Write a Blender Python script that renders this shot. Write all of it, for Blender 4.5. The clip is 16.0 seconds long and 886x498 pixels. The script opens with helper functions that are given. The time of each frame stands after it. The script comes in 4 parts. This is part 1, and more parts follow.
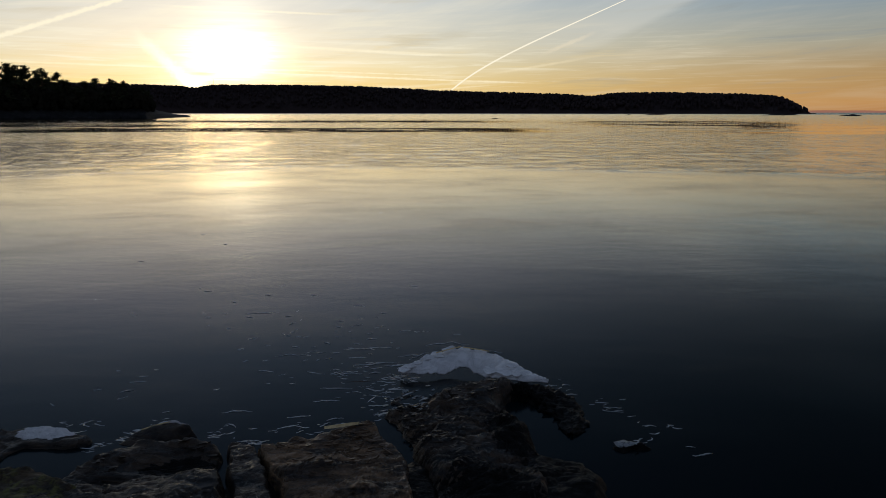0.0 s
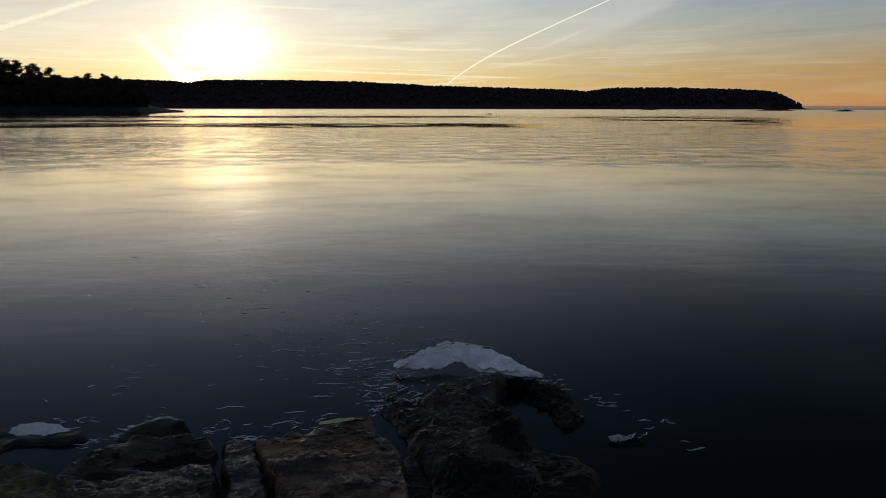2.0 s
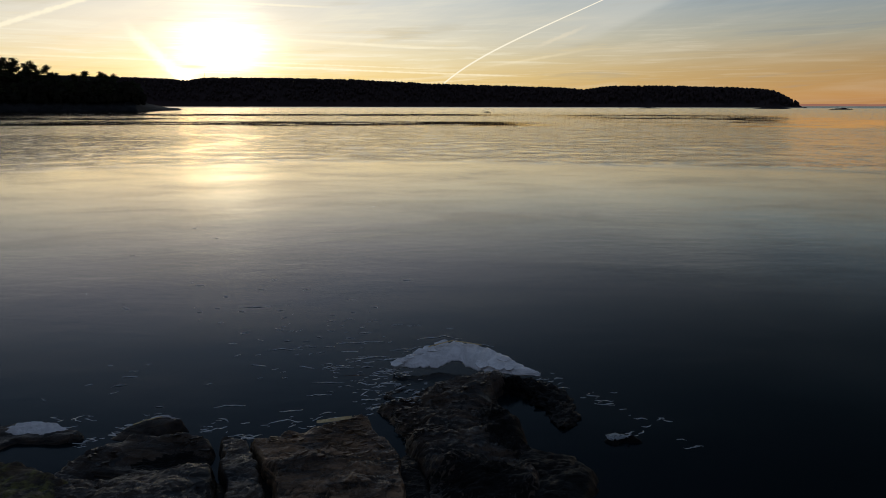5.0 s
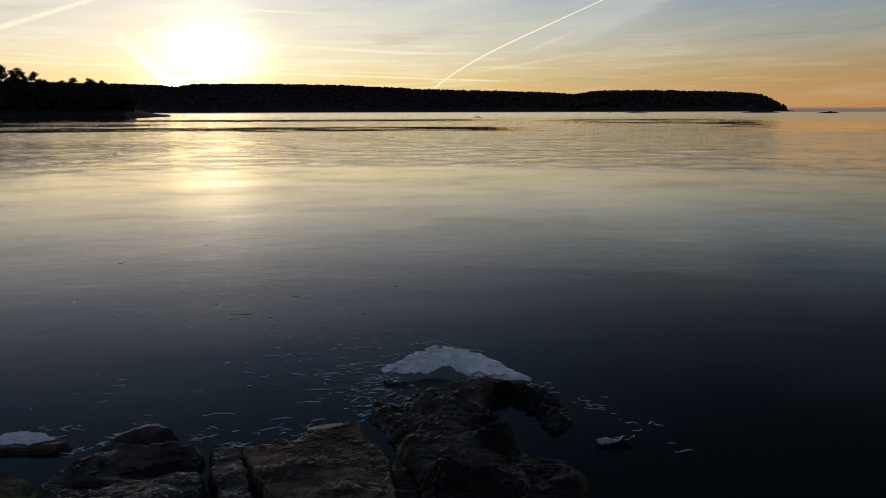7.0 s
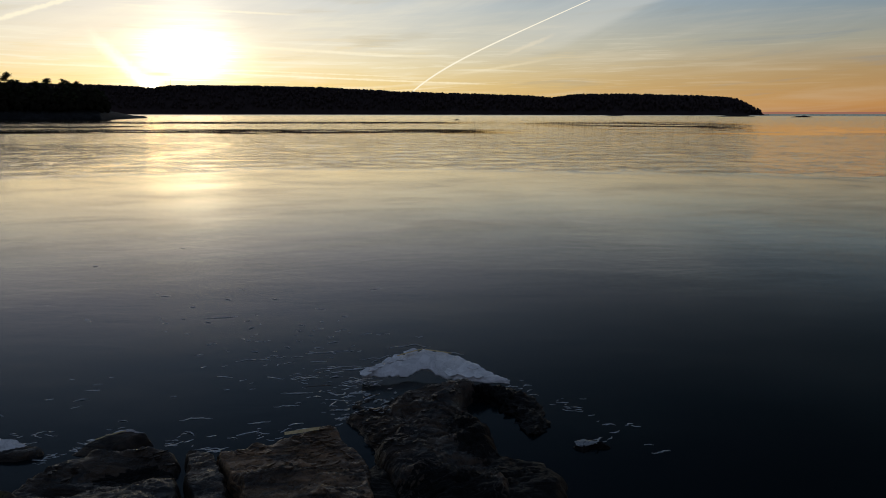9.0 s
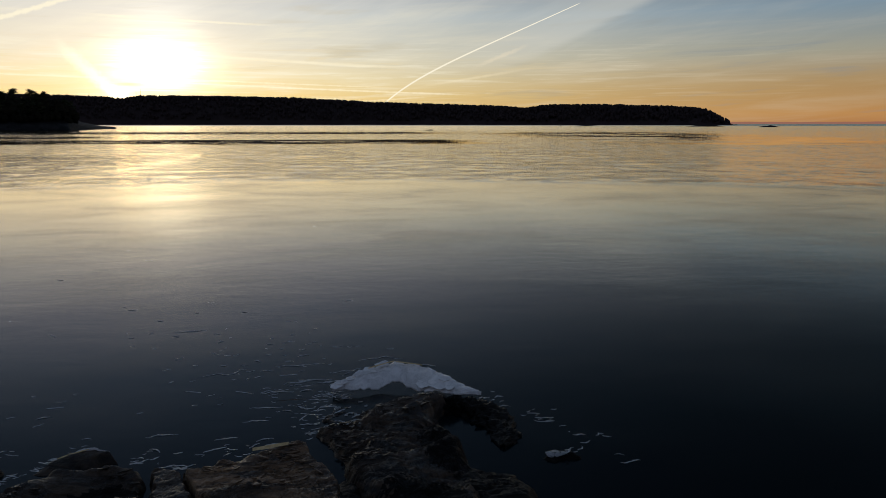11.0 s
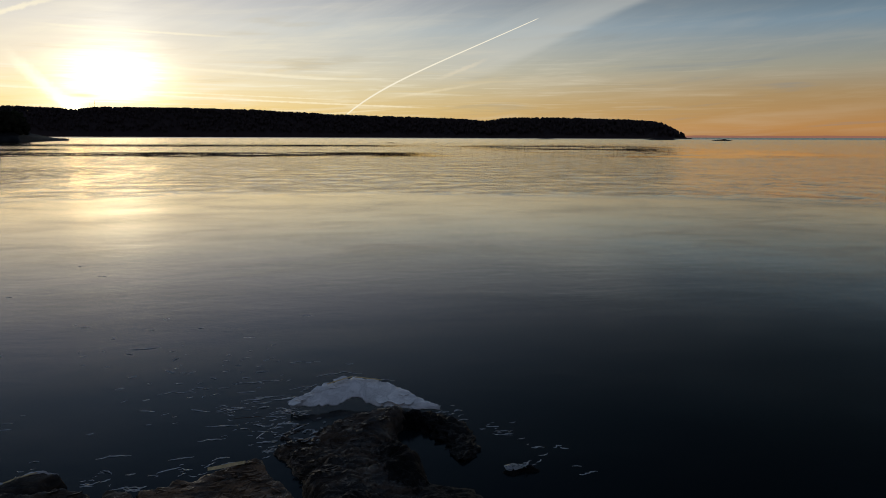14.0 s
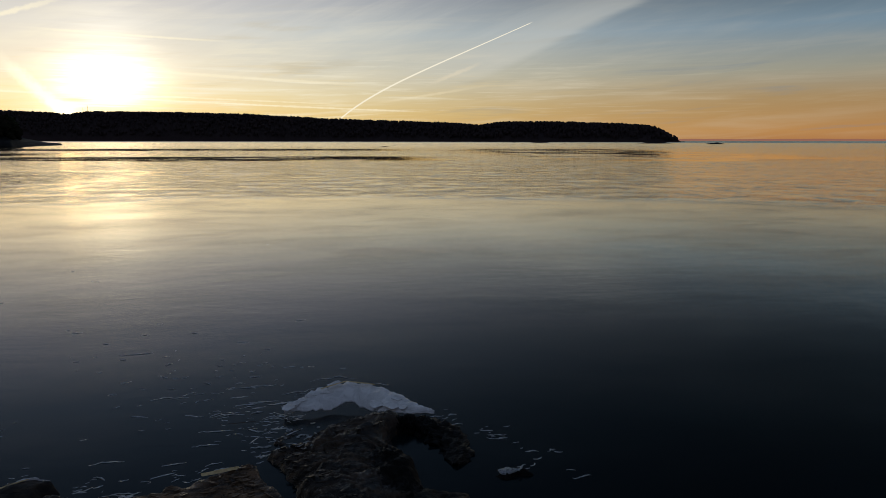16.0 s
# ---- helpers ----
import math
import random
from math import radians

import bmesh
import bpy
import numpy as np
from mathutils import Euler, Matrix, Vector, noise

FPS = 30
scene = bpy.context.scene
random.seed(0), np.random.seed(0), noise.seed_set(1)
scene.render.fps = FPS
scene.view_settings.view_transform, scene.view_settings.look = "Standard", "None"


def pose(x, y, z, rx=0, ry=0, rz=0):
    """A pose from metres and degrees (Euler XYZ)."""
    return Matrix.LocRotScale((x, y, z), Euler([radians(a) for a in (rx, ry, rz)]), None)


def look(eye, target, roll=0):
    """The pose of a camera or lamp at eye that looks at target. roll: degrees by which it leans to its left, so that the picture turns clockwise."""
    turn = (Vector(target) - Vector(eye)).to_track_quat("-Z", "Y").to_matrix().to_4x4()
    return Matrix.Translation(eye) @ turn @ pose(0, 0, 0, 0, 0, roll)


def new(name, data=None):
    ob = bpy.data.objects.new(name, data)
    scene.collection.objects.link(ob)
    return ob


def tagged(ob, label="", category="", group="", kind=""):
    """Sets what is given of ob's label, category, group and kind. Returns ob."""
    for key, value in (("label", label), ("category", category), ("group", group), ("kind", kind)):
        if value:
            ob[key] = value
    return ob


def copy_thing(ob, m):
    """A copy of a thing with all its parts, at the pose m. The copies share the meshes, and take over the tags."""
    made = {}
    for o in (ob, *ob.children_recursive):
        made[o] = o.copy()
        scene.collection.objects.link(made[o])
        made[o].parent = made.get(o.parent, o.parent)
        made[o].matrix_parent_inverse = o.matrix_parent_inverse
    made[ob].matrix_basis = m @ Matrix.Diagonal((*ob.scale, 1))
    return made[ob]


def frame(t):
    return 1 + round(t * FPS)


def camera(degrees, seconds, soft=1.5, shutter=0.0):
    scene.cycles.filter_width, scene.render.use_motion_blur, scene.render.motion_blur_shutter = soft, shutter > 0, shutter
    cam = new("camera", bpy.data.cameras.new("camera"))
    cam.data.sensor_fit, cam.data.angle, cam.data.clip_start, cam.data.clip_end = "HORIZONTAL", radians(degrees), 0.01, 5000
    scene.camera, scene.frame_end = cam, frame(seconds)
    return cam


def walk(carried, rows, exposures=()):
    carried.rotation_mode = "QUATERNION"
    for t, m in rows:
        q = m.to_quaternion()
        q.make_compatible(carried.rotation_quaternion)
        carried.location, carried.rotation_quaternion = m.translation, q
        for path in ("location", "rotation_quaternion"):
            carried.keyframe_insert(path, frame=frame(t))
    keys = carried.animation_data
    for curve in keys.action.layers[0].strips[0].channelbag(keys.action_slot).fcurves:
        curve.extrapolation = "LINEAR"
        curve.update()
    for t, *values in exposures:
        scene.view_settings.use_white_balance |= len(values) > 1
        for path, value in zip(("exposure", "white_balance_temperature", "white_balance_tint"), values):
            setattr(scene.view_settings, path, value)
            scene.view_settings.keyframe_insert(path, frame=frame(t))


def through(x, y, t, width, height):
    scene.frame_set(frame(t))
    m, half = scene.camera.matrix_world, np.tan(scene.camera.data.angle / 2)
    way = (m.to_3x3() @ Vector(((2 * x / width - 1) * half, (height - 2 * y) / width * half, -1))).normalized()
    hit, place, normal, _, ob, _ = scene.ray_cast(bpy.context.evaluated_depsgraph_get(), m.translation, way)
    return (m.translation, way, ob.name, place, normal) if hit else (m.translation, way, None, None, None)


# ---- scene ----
cam = camera(63.0, 16.0, soft=0.8)
PATH = [
    (0.0, pose(-0.005, 0.010, 2.793, 79.27, -0.01, -0.02)),
    (0.5, pose(-0.005, 0.011, 2.793, 79.21, -0.04, -0.10)),
    (1.0, pose(-0.006, 0.012, 2.792, 79.07, -0.06, -0.18)),
    (1.5, pose(-0.006, 0.013, 2.791, 78.95, -0.07, -0.30)),
    (2.0, pose(-0.007, 0.013, 2.791, 78.91, -0.03, -0.44)),
    (2.5, pose(-0.007, 0.013, 2.791, 78.86, -0.06, -0.55)),
    (3.0, pose(-0.007, 0.012, 2.792, 78.80, -0.12, -0.59)),
    (3.5, pose(-0.007, 0.010, 2.792, 78.70, -0.15, -0.65)),
    (4.0, pose(-0.007, 0.009, 2.793, 78.72, -0.07, -0.59)),
    (6.5, pose(0.008, 0.007, 2.804, 79.03, 0.21, -0.97)),
    (7.0, pose(0.009, 0.007, 2.804, 79.16, 0.19, -1.38)),
    (7.5, pose(0.011, 0.008, 2.805, 79.11, -0.03, -1.61)),
    (8.0, pose(0.012, 0.009, 2.805, 79.13, -0.24, -1.92)),
    (8.5, pose(0.014, 0.011, 2.805, 79.16, -0.30, -2.45)),
    (9.0, pose(0.018, 0.014, 2.805, 79.36, -0.05, -3.00)),
    (11.5, pose(0.072, 0.026, 2.823, 80.38, -0.15, -5.57)),
    (12.0, pose(0.077, 0.023, 2.827, 80.62, -0.25, -6.09)),
    (12.5, pose(0.081, 0.018, 2.831, 80.72, -0.19, -6.61)),
    (13.0, pose(0.085, 0.013, 2.835, 80.82, -0.27, -7.07)),
    (13.5, pose(0.088, 0.009, 2.839, 81.01, -0.14, -7.52)),
    (14.0, pose(0.092, 0.004, 2.842, 81.14, -0.17, -8.12)),
    (14.5, pose(0.095, 0.000, 2.845, 81.31, -0.23, -8.66)),
    (15.0, pose(0.097, -0.003, 2.847, 81.41, -0.19, -8.94)),
    (15.5, pose(0.099, -0.005, 2.848, 81.39, -0.20, -8.81)),
    (16.0, pose(0.100, -0.007, 2.849, 81.44, -0.06, -8.59)),
]
walk(cam, PATH, ((0.0, 0.0), (9.0, 0.0), (12.0, -0.06), (16.0, -0.09)))

# ---- light ----
SUN_AZ, SUN_EL = -18.5, 2.0          # degrees, east of the view's axis and above the water
sun_data = bpy.data.lights.new("sun", "SUN")
sun_data.energy, sun_data.angle, sun_data.color = 0.0018, radians(1.6), (1.0, 0.70, 0.38)
sun = new("sun", sun_data)
sun_way = Vector((math.sin(radians(SUN_AZ)) * math.cos(radians(SUN_EL)),
                  math.cos(radians(SUN_AZ)) * math.cos(radians(SUN_EL)), math.sin(radians(SUN_EL))))
sun.matrix_world = look(sun_way * 50, (0, 0, 0))


def srgb(r, g, b):
    return tuple(((c / 255 + 0.055) / 1.055) ** 2.4 if c > 10 else c / 255 / 12.92 for c in (r, g, b)) + (1.0,)


class Graph:
    """Short hand for node trees."""

    def __init__(self, tree):
        self.tree = tree
        tree.nodes.clear()

    def node(self, kind, operation=None):
        n = self.tree.nodes.new(kind)
        if operation:
            n.operation = operation
        return n

    def put(self, socket, value):
        if isinstance(value, bpy.types.NodeSocket):
            self.tree.links.new(value, socket)
        else:
            socket.default_value = value

    def math(self, op, *args, clamp=False):
        n = self.node("ShaderNodeMath", op)
        n.use_clamp = clamp
        for s, a in zip(n.inputs, args):
            self.put(s, a)
        return n.outputs[0]

    def step(self, x, a, b, lo=0.0, hi=1.0):
        n = self.node("ShaderNodeMapRange")
        n.interpolation_type = "SMOOTHSTEP"
        for s, a_ in zip(n.inputs, (x, a, b, lo, hi)):
            self.put(s, a_)
        return n.outputs[0]

    def ramp(self, x, stops):
        n = self.node("ShaderNodeValToRGB")
        r = n.color_ramp
        while len(r.elements) < len(stops):
            r.elements.new(0.5)
        for e, (p, c) in zip(r.elements, stops):
            e.position, e.color = p, c
        self.put(n.inputs[0], x)
        return n.outputs[0]

    def mix(self, fac, a, b, how="MIX"):
        n = self.node("ShaderNodeMix")
        n.data_type, n.blend_type = "RGBA", how
        self.put(n.inputs[0], fac)
        self.put(n.inputs[6], a)
        self.put(n.inputs[7], b)
        return n.outputs[2]

    def noise(self, vec, scale, detail=3.0, rough=0.5, distort=0.0):
        n = self.node("ShaderNodeTexNoise")
        self.put(n.inputs["Vector"], vec)
        n.inputs["Scale"].default_value, n.inputs["Detail"].default_value = scale, detail
        n.inputs["Roughness"].default_value, n.inputs["Distortion"].default_value = rough, distort
        return n.outputs[0]

    def scaled(self, vec, x, y, z):
        n = self.node("ShaderNodeVectorMath", operation="MULTIPLY")
        self.put(n.inputs[0], vec)
        n.inputs[1].default_value = (x, y, z)
        return n.outputs[0]

    def xyz(self, vec):
        n = self.node("ShaderNodeSeparateXYZ")
        self.put(n.inputs[0], vec)
        return n.outputs

    def vec(self, x, y, z=0.0):
        n = self.node("ShaderNodeCombineXYZ")
        for s, a in zip(n.inputs, (x, y, z)):
            self.put(s, a)
        return n.outputs[0]

    def bump(self, height, strength, distance, normal=None):
        n = self.node("ShaderNodeBump")
        n.inputs["Strength"].default_value = strength
        self.put(n.inputs["Distance"], distance)
        self.put(n.inputs["Height"], height)
        if normal is not None:
            self.put(n.inputs["Normal"], normal)
        return n.outputs[0]


def grey(v):
    return (v, v, v, 1.0)


def build_sky():
    world = bpy.data.worlds.new("evening_sky")
    world.use_nodes = True
    scene.world = world
    g = Graph(world.node_tree)
    d = g.node("ShaderNodeTexCoord").outputs["Generated"]
    x, y, z = g.xyz(d)
    el = g.math("MULTIPLY", g.math("ARCSINE", z), 57.2958)
    az = g.math("MULTIPLY", g.math("ARCTAN2", x, y), 57.2958)
    # clear sky under the veil
    air = g.node("ShaderNodeTexSky")
    air.sky_type, air.sun_disc, air.dust_density, air.altitude = "NISHITA", False, 2.0, 0.0
    air.sun_elevation, air.sun_rotation = radians(SUN_EL), radians(SUN_AZ)
    nishita = air.outputs[0]
    clear = g.mix(1.0, nishita, grey(0.06), "MULTIPLY")
    # the thin evening veil, warm towards the sun and blue away from it
    up = g.math("POWER", g.math("DIVIDE", g.math("MAXIMUM", el, 0.0), 90.0), 0.5)

    def p(e):
        return (e / 90.0) ** 0.5

    warm = g.ramp(up, [(0.0, srgb(244, 200, 108)), (p(2.0), srgb(249, 226, 158)), (p(3.4), srgb(246, 236, 194)), (p(5), srgb(236, 233, 212)), (p(8), srgb(221, 225, 220)),
                       (p(12), srgb(180, 184, 198)), (p(18), srgb(116, 144, 174)), (p(27), srgb(98, 124, 156)), (p(50), srgb(104, 121, 148)), (1.0, srgb(108, 122, 148))])
    # dark dip set near 27 degrees to dim close water; brighter zenith lights ice
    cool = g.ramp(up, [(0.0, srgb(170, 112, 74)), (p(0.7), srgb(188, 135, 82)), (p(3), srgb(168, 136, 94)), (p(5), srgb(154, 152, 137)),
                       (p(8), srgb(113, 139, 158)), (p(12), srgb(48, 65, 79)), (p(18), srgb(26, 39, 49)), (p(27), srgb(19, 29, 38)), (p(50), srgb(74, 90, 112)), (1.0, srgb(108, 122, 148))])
    off = g.math("DIVIDE", g.math("SUBTRACT", az, -16.1), 30.5)
    near_sun = g.math("POWER", 2.718, g.math("MULTIPLY", g.math("MULTIPLY", off, off), -1.0))
    veil = g.mix(near_sun, cool, warm)
    sky = g.mix(0.88, clear, veil)
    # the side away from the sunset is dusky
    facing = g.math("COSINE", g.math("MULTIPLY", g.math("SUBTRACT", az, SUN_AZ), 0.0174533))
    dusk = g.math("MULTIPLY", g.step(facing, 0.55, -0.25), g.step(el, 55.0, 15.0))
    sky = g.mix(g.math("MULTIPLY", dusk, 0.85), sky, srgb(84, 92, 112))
    # cirrus: long streaks, rising a little to the right
    lean = g.math("SUBTRACT", el, g.math("MULTIPLY", az, 0.06))
    field = g.vec(g.math("MULTIPLY", az, 0.055), g.math("MULTIPLY", lean, 0.62))
    streak = g.noise(field, 1.6, 5.0, 0.55, 0.4)
    low = g.step(el, 14.0, 3.0)
    cloud = g.math("MULTIPLY", g.step(streak, 0.46, 0.74), low)
    sky = g.mix(g.math("MULTIPLY", cloud, g.math("ADD", 0.14, g.math("MULTIPLY", near_sun, 0.42))), sky, g.mix(near_sun, srgb(205, 190, 165), srgb(255, 245, 214)))
    shade = g.math("MULTIPLY", g.step(streak, 0.44, 0.26), low)
    sky = g.mix(g.math("MULTIPLY", shade, 0.45), sky, g.mix(near_sun, srgb(112, 128, 142), srgb(205, 186, 142)))
    # thin level streaks low over the hill
    fine = g.noise(g.vec(g.math("MULTIPLY", az, 0.09), g.math("MULTIPLY", el, 2.4)), 1.5, 5.0, 0.6, 0.5)
    band = g.math("MULTIPLY", g.step(el, 1.0, 2.2), g.step(el, 7.0, 4.0))
    sky = g.mix(g.math("MULTIPLY", g.math("MULTIPLY", g.step(fine, 0.50, 0.68), band), g.math("MULTIPLY", near_sun, 0.45)), sky, srgb(255, 249, 226))
    sky = g.mix(g.math("MULTIPLY", g.math("MULTIPLY", g.step(fine, 0.46, 0.30), band), g.math("MULTIPLY", near_sun, 0.30)), sky, srgb(236, 206, 138))
    # finer wisps that fan out upwards
    lean2 = g.math("SUBTRACT", el, g.math("MULTIPLY", az, 0.40))
    wisp = g.noise(g.vec(g.math("MULTIPLY", az, 0.07), g.math("MULTIPLY", lean2, 0.75)), 1.3, 7.0, 0.6, 0.7)
    high = g.math("MULTIPLY", g.step(el, 2.5, 6.0), g.step(el, 16.0, 9.0))
    sky = g.mix(g.math("MULTIPLY", g.math("MULTIPLY", g.step(wisp, 0.42, 0.80), high), g.step(near_sun, 0.0, 0.8, 0.04, 0.16)), sky, g.mix(near_sun, srgb(190, 194, 192), srgb(252, 244, 226)))
    sky = g.mix(g.math("MULTIPLY", g.math("MULTIPLY", g.step(wisp, 0.52, 0.22), high), g.step(near_sun, 0.0, 0.8, 0.03, 0.12)), sky, g.mix(near_sun, srgb(108, 134, 156), srgb(200, 204, 204)))
    # broad spread-out trail: pale above its edge, bluer below
    edge = g.math("SUBTRACT", g.math("SUBTRACT", el, 7.4), g.math("MULTIPLY", g.math("SUBTRACT", az, 17.7), 0.456))
    edge = g.math("ADD", edge, g.math("MULTIPLY", g.math("SUBTRACT", streak, 0.5), 0.7))
    swath = g.math("MULTIPLY", g.step(edge, -0.35, 0.45), g.step(edge, 4.5, 0.8))
    swath = g.math("MULTIPLY", g.math("MULTIPLY", swath, g.step(el, 3.2, 6.5)), g.step(el, 12.5, 9.0))
    sky = g.mix(g.math("MULTIPLY", swath, 0.36), sky, srgb(212, 211, 202))

    def trail(centre, width, lo, hi, fade, strength, colour, rough=0.0):
        off_ = g.math("ABSOLUTE", g.math("SUBTRACT", el, centre))
        if rough:
            off_ = g.math("ADD", off_, g.math("MULTIPLY", g.math("SUBTRACT", g.noise(g.vec(az, el), 2.2, 4.0), 0.5), rough))
        m = g.step(off_, width, g.math("MULTIPLY", width, 0.15) if isinstance(width, bpy.types.NodeSocket) else width * 0.15)
        m = g.math("MULTIPLY", m, g.math("MULTIPLY", g.step(az, lo, lo + fade), g.step(az, hi, hi - fade)))
        return g.math("MULTIPLY", m, strength)

    # fresh contrail, thinner towards its head
    line = g.math("ADD", g.math("MULTIPLY", az, 0.41), 2.5)
    line = g.math("SUBTRACT", line, g.math("MULTIPLY", g.math("POWER", 2.718, g.math("DIVIDE", az, -2.6)), 1.45))
    thin = g.step(az, 16.0, 2.0, 0.05, 0.11)
    sky = g.mix(trail(line, thin, -1.0, 15.5, 0.5, 0.85, None), sky, srgb(255, 246, 222))
    # older trail further towards the sun, blurred
    line = g.math("ADD", g.math("MULTIPLY", az, 0.375), 16.35)
    sky = g.mix(trail(line, 0.24, -40.0, -16.0, 6.0, 0.75, None, 0.3), sky, srgb(255, 244, 214))
    # low faint trails over the hill
    for a, b, w, lo, hi, s in ((-0.034, 2.42, 0.09, -17, 8.5, 0.6), (-0.030, 2.75, 0.07, -15, 3, 0.45), (-0.012, 2.95, 0.10, -34, -8, 0.4),
                               (0.075, 1.75, 0.10, -9, 6, 0.35), (0.155, 2.3, 0.14, 2, 13, 0.3), (-0.045, 4.3, 0.16, -16, 4, 0.35), (-0.02, 7.0, 0.12, -22, -6, 0.4)):
        line = g.math("ADD", g.math("MULTIPLY", az, a), b)
        sky = g.mix(trail(line, w, lo, hi, 5.0, s, None, 0.12), sky, g.mix(near_sun, srgb(215, 195, 160), (1.12, 1.0, 0.70, 1.0)))
    line = g.math("ADD", g.math("MULTIPLY", az, 0.40), 1.25)
    sky = g.mix(trail(line, 0.22, 7.0, 12.0, 2.0, 0.4, None, 0.3), sky, srgb(232, 218, 190))
    # the sun on the ridge and the lit veil round it
    turn = g.node("ShaderNodeVectorMath", operation="DOT_PRODUCT")
    g.put(turn.inputs[0], d)
    turn.inputs[1].default_value = sun_way
    far = g.math("MULTIPLY", g.math("ARCCOSINE", g.math("MINIMUM", turn.outputs["Value"], 1.0)), 57.2958)

    def bell(a, b, width, height, ragged):
        u = g.math("DIVIDE", g.math("SUBTRACT", az, a), width)
        v = g.math("DIVIDE", g.math("SUBTRACT", el, b), height)
        q = g.math("ADD", g.math("MULTIPLY", u, u), g.math("MULTIPLY", v, v))
        q = g.math("ADD", q, g.math("MULTIPLY", g.math("SUBTRACT", fine, 0.5), ragged))
        return g.math("POWER", 2.718, g.math("MULTIPLY", q, -1.0))

    def add_light(under, amount, colour):
        return g.mix(1.0, under, g.mix(1.0, g.vec(amount, amount, amount), colour, "MULTIPLY"), "ADD")

    halo = g.math("POWER", 2.718, g.math("DIVIDE", far, -4.0))
    sky = add_light(sky, halo, (0.20, 0.175, 0.12, 1.0))
    sky = add_light(sky, bell(-15.8, 4.0, 3.0, 1.8, 3.8), (1.25, 1.12, 0.82, 1.0))
    sky = add_light(sky, bell(-15.6, 6.2, 2.6, 3.4, 1.2), (0.18, 0.17, 0.14, 1.0))
    # a golden rag of cloud before the glow
    rag = g.math("MULTIPLY", bell(-18.1, 2.75, 0.9, 0.14, 1.0), 0.6, clamp=True)
    sky = g.mix(rag, sky, srgb(244, 216, 128))
    # bright slanting rift down to the sun
    line = g.math("SUBTRACT", -15.2, g.math("MULTIPLY", az, 0.92))
    slash = trail(line, 0.85, -22.8, -16.6, 3.2, 0.85, None, 0.9)
    sky = g.mix(slash, sky, (1.5, 1.35, 1.0, 1.0))
    sky = add_light(sky, g.math("POWER", 2.718, g.math("MULTIPLY", g.math("MULTIPLY", far, far), -1.2)), (0.9, 0.7, 0.35, 1.0))
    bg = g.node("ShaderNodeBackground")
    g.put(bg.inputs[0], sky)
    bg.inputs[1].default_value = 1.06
    out = g.node("ShaderNodeOutputWorld")
    g.tree.links.new(bg.outputs[0], out.inputs[0])


build_sky()


# ---- materials ----
def material(name):
    m = bpy.data.materials.new(name)
    m.use_nodes = True
    g = Graph(m.node_tree)
    b = g.node("ShaderNodeBsdfPrincipled")
    g.tree.links.new(b.outputs[0], g.node("ShaderNodeOutputMaterial").inputs[0])
    return m, g, b.inputs, g.node("ShaderNodeTexCoord").outputs["Object"]


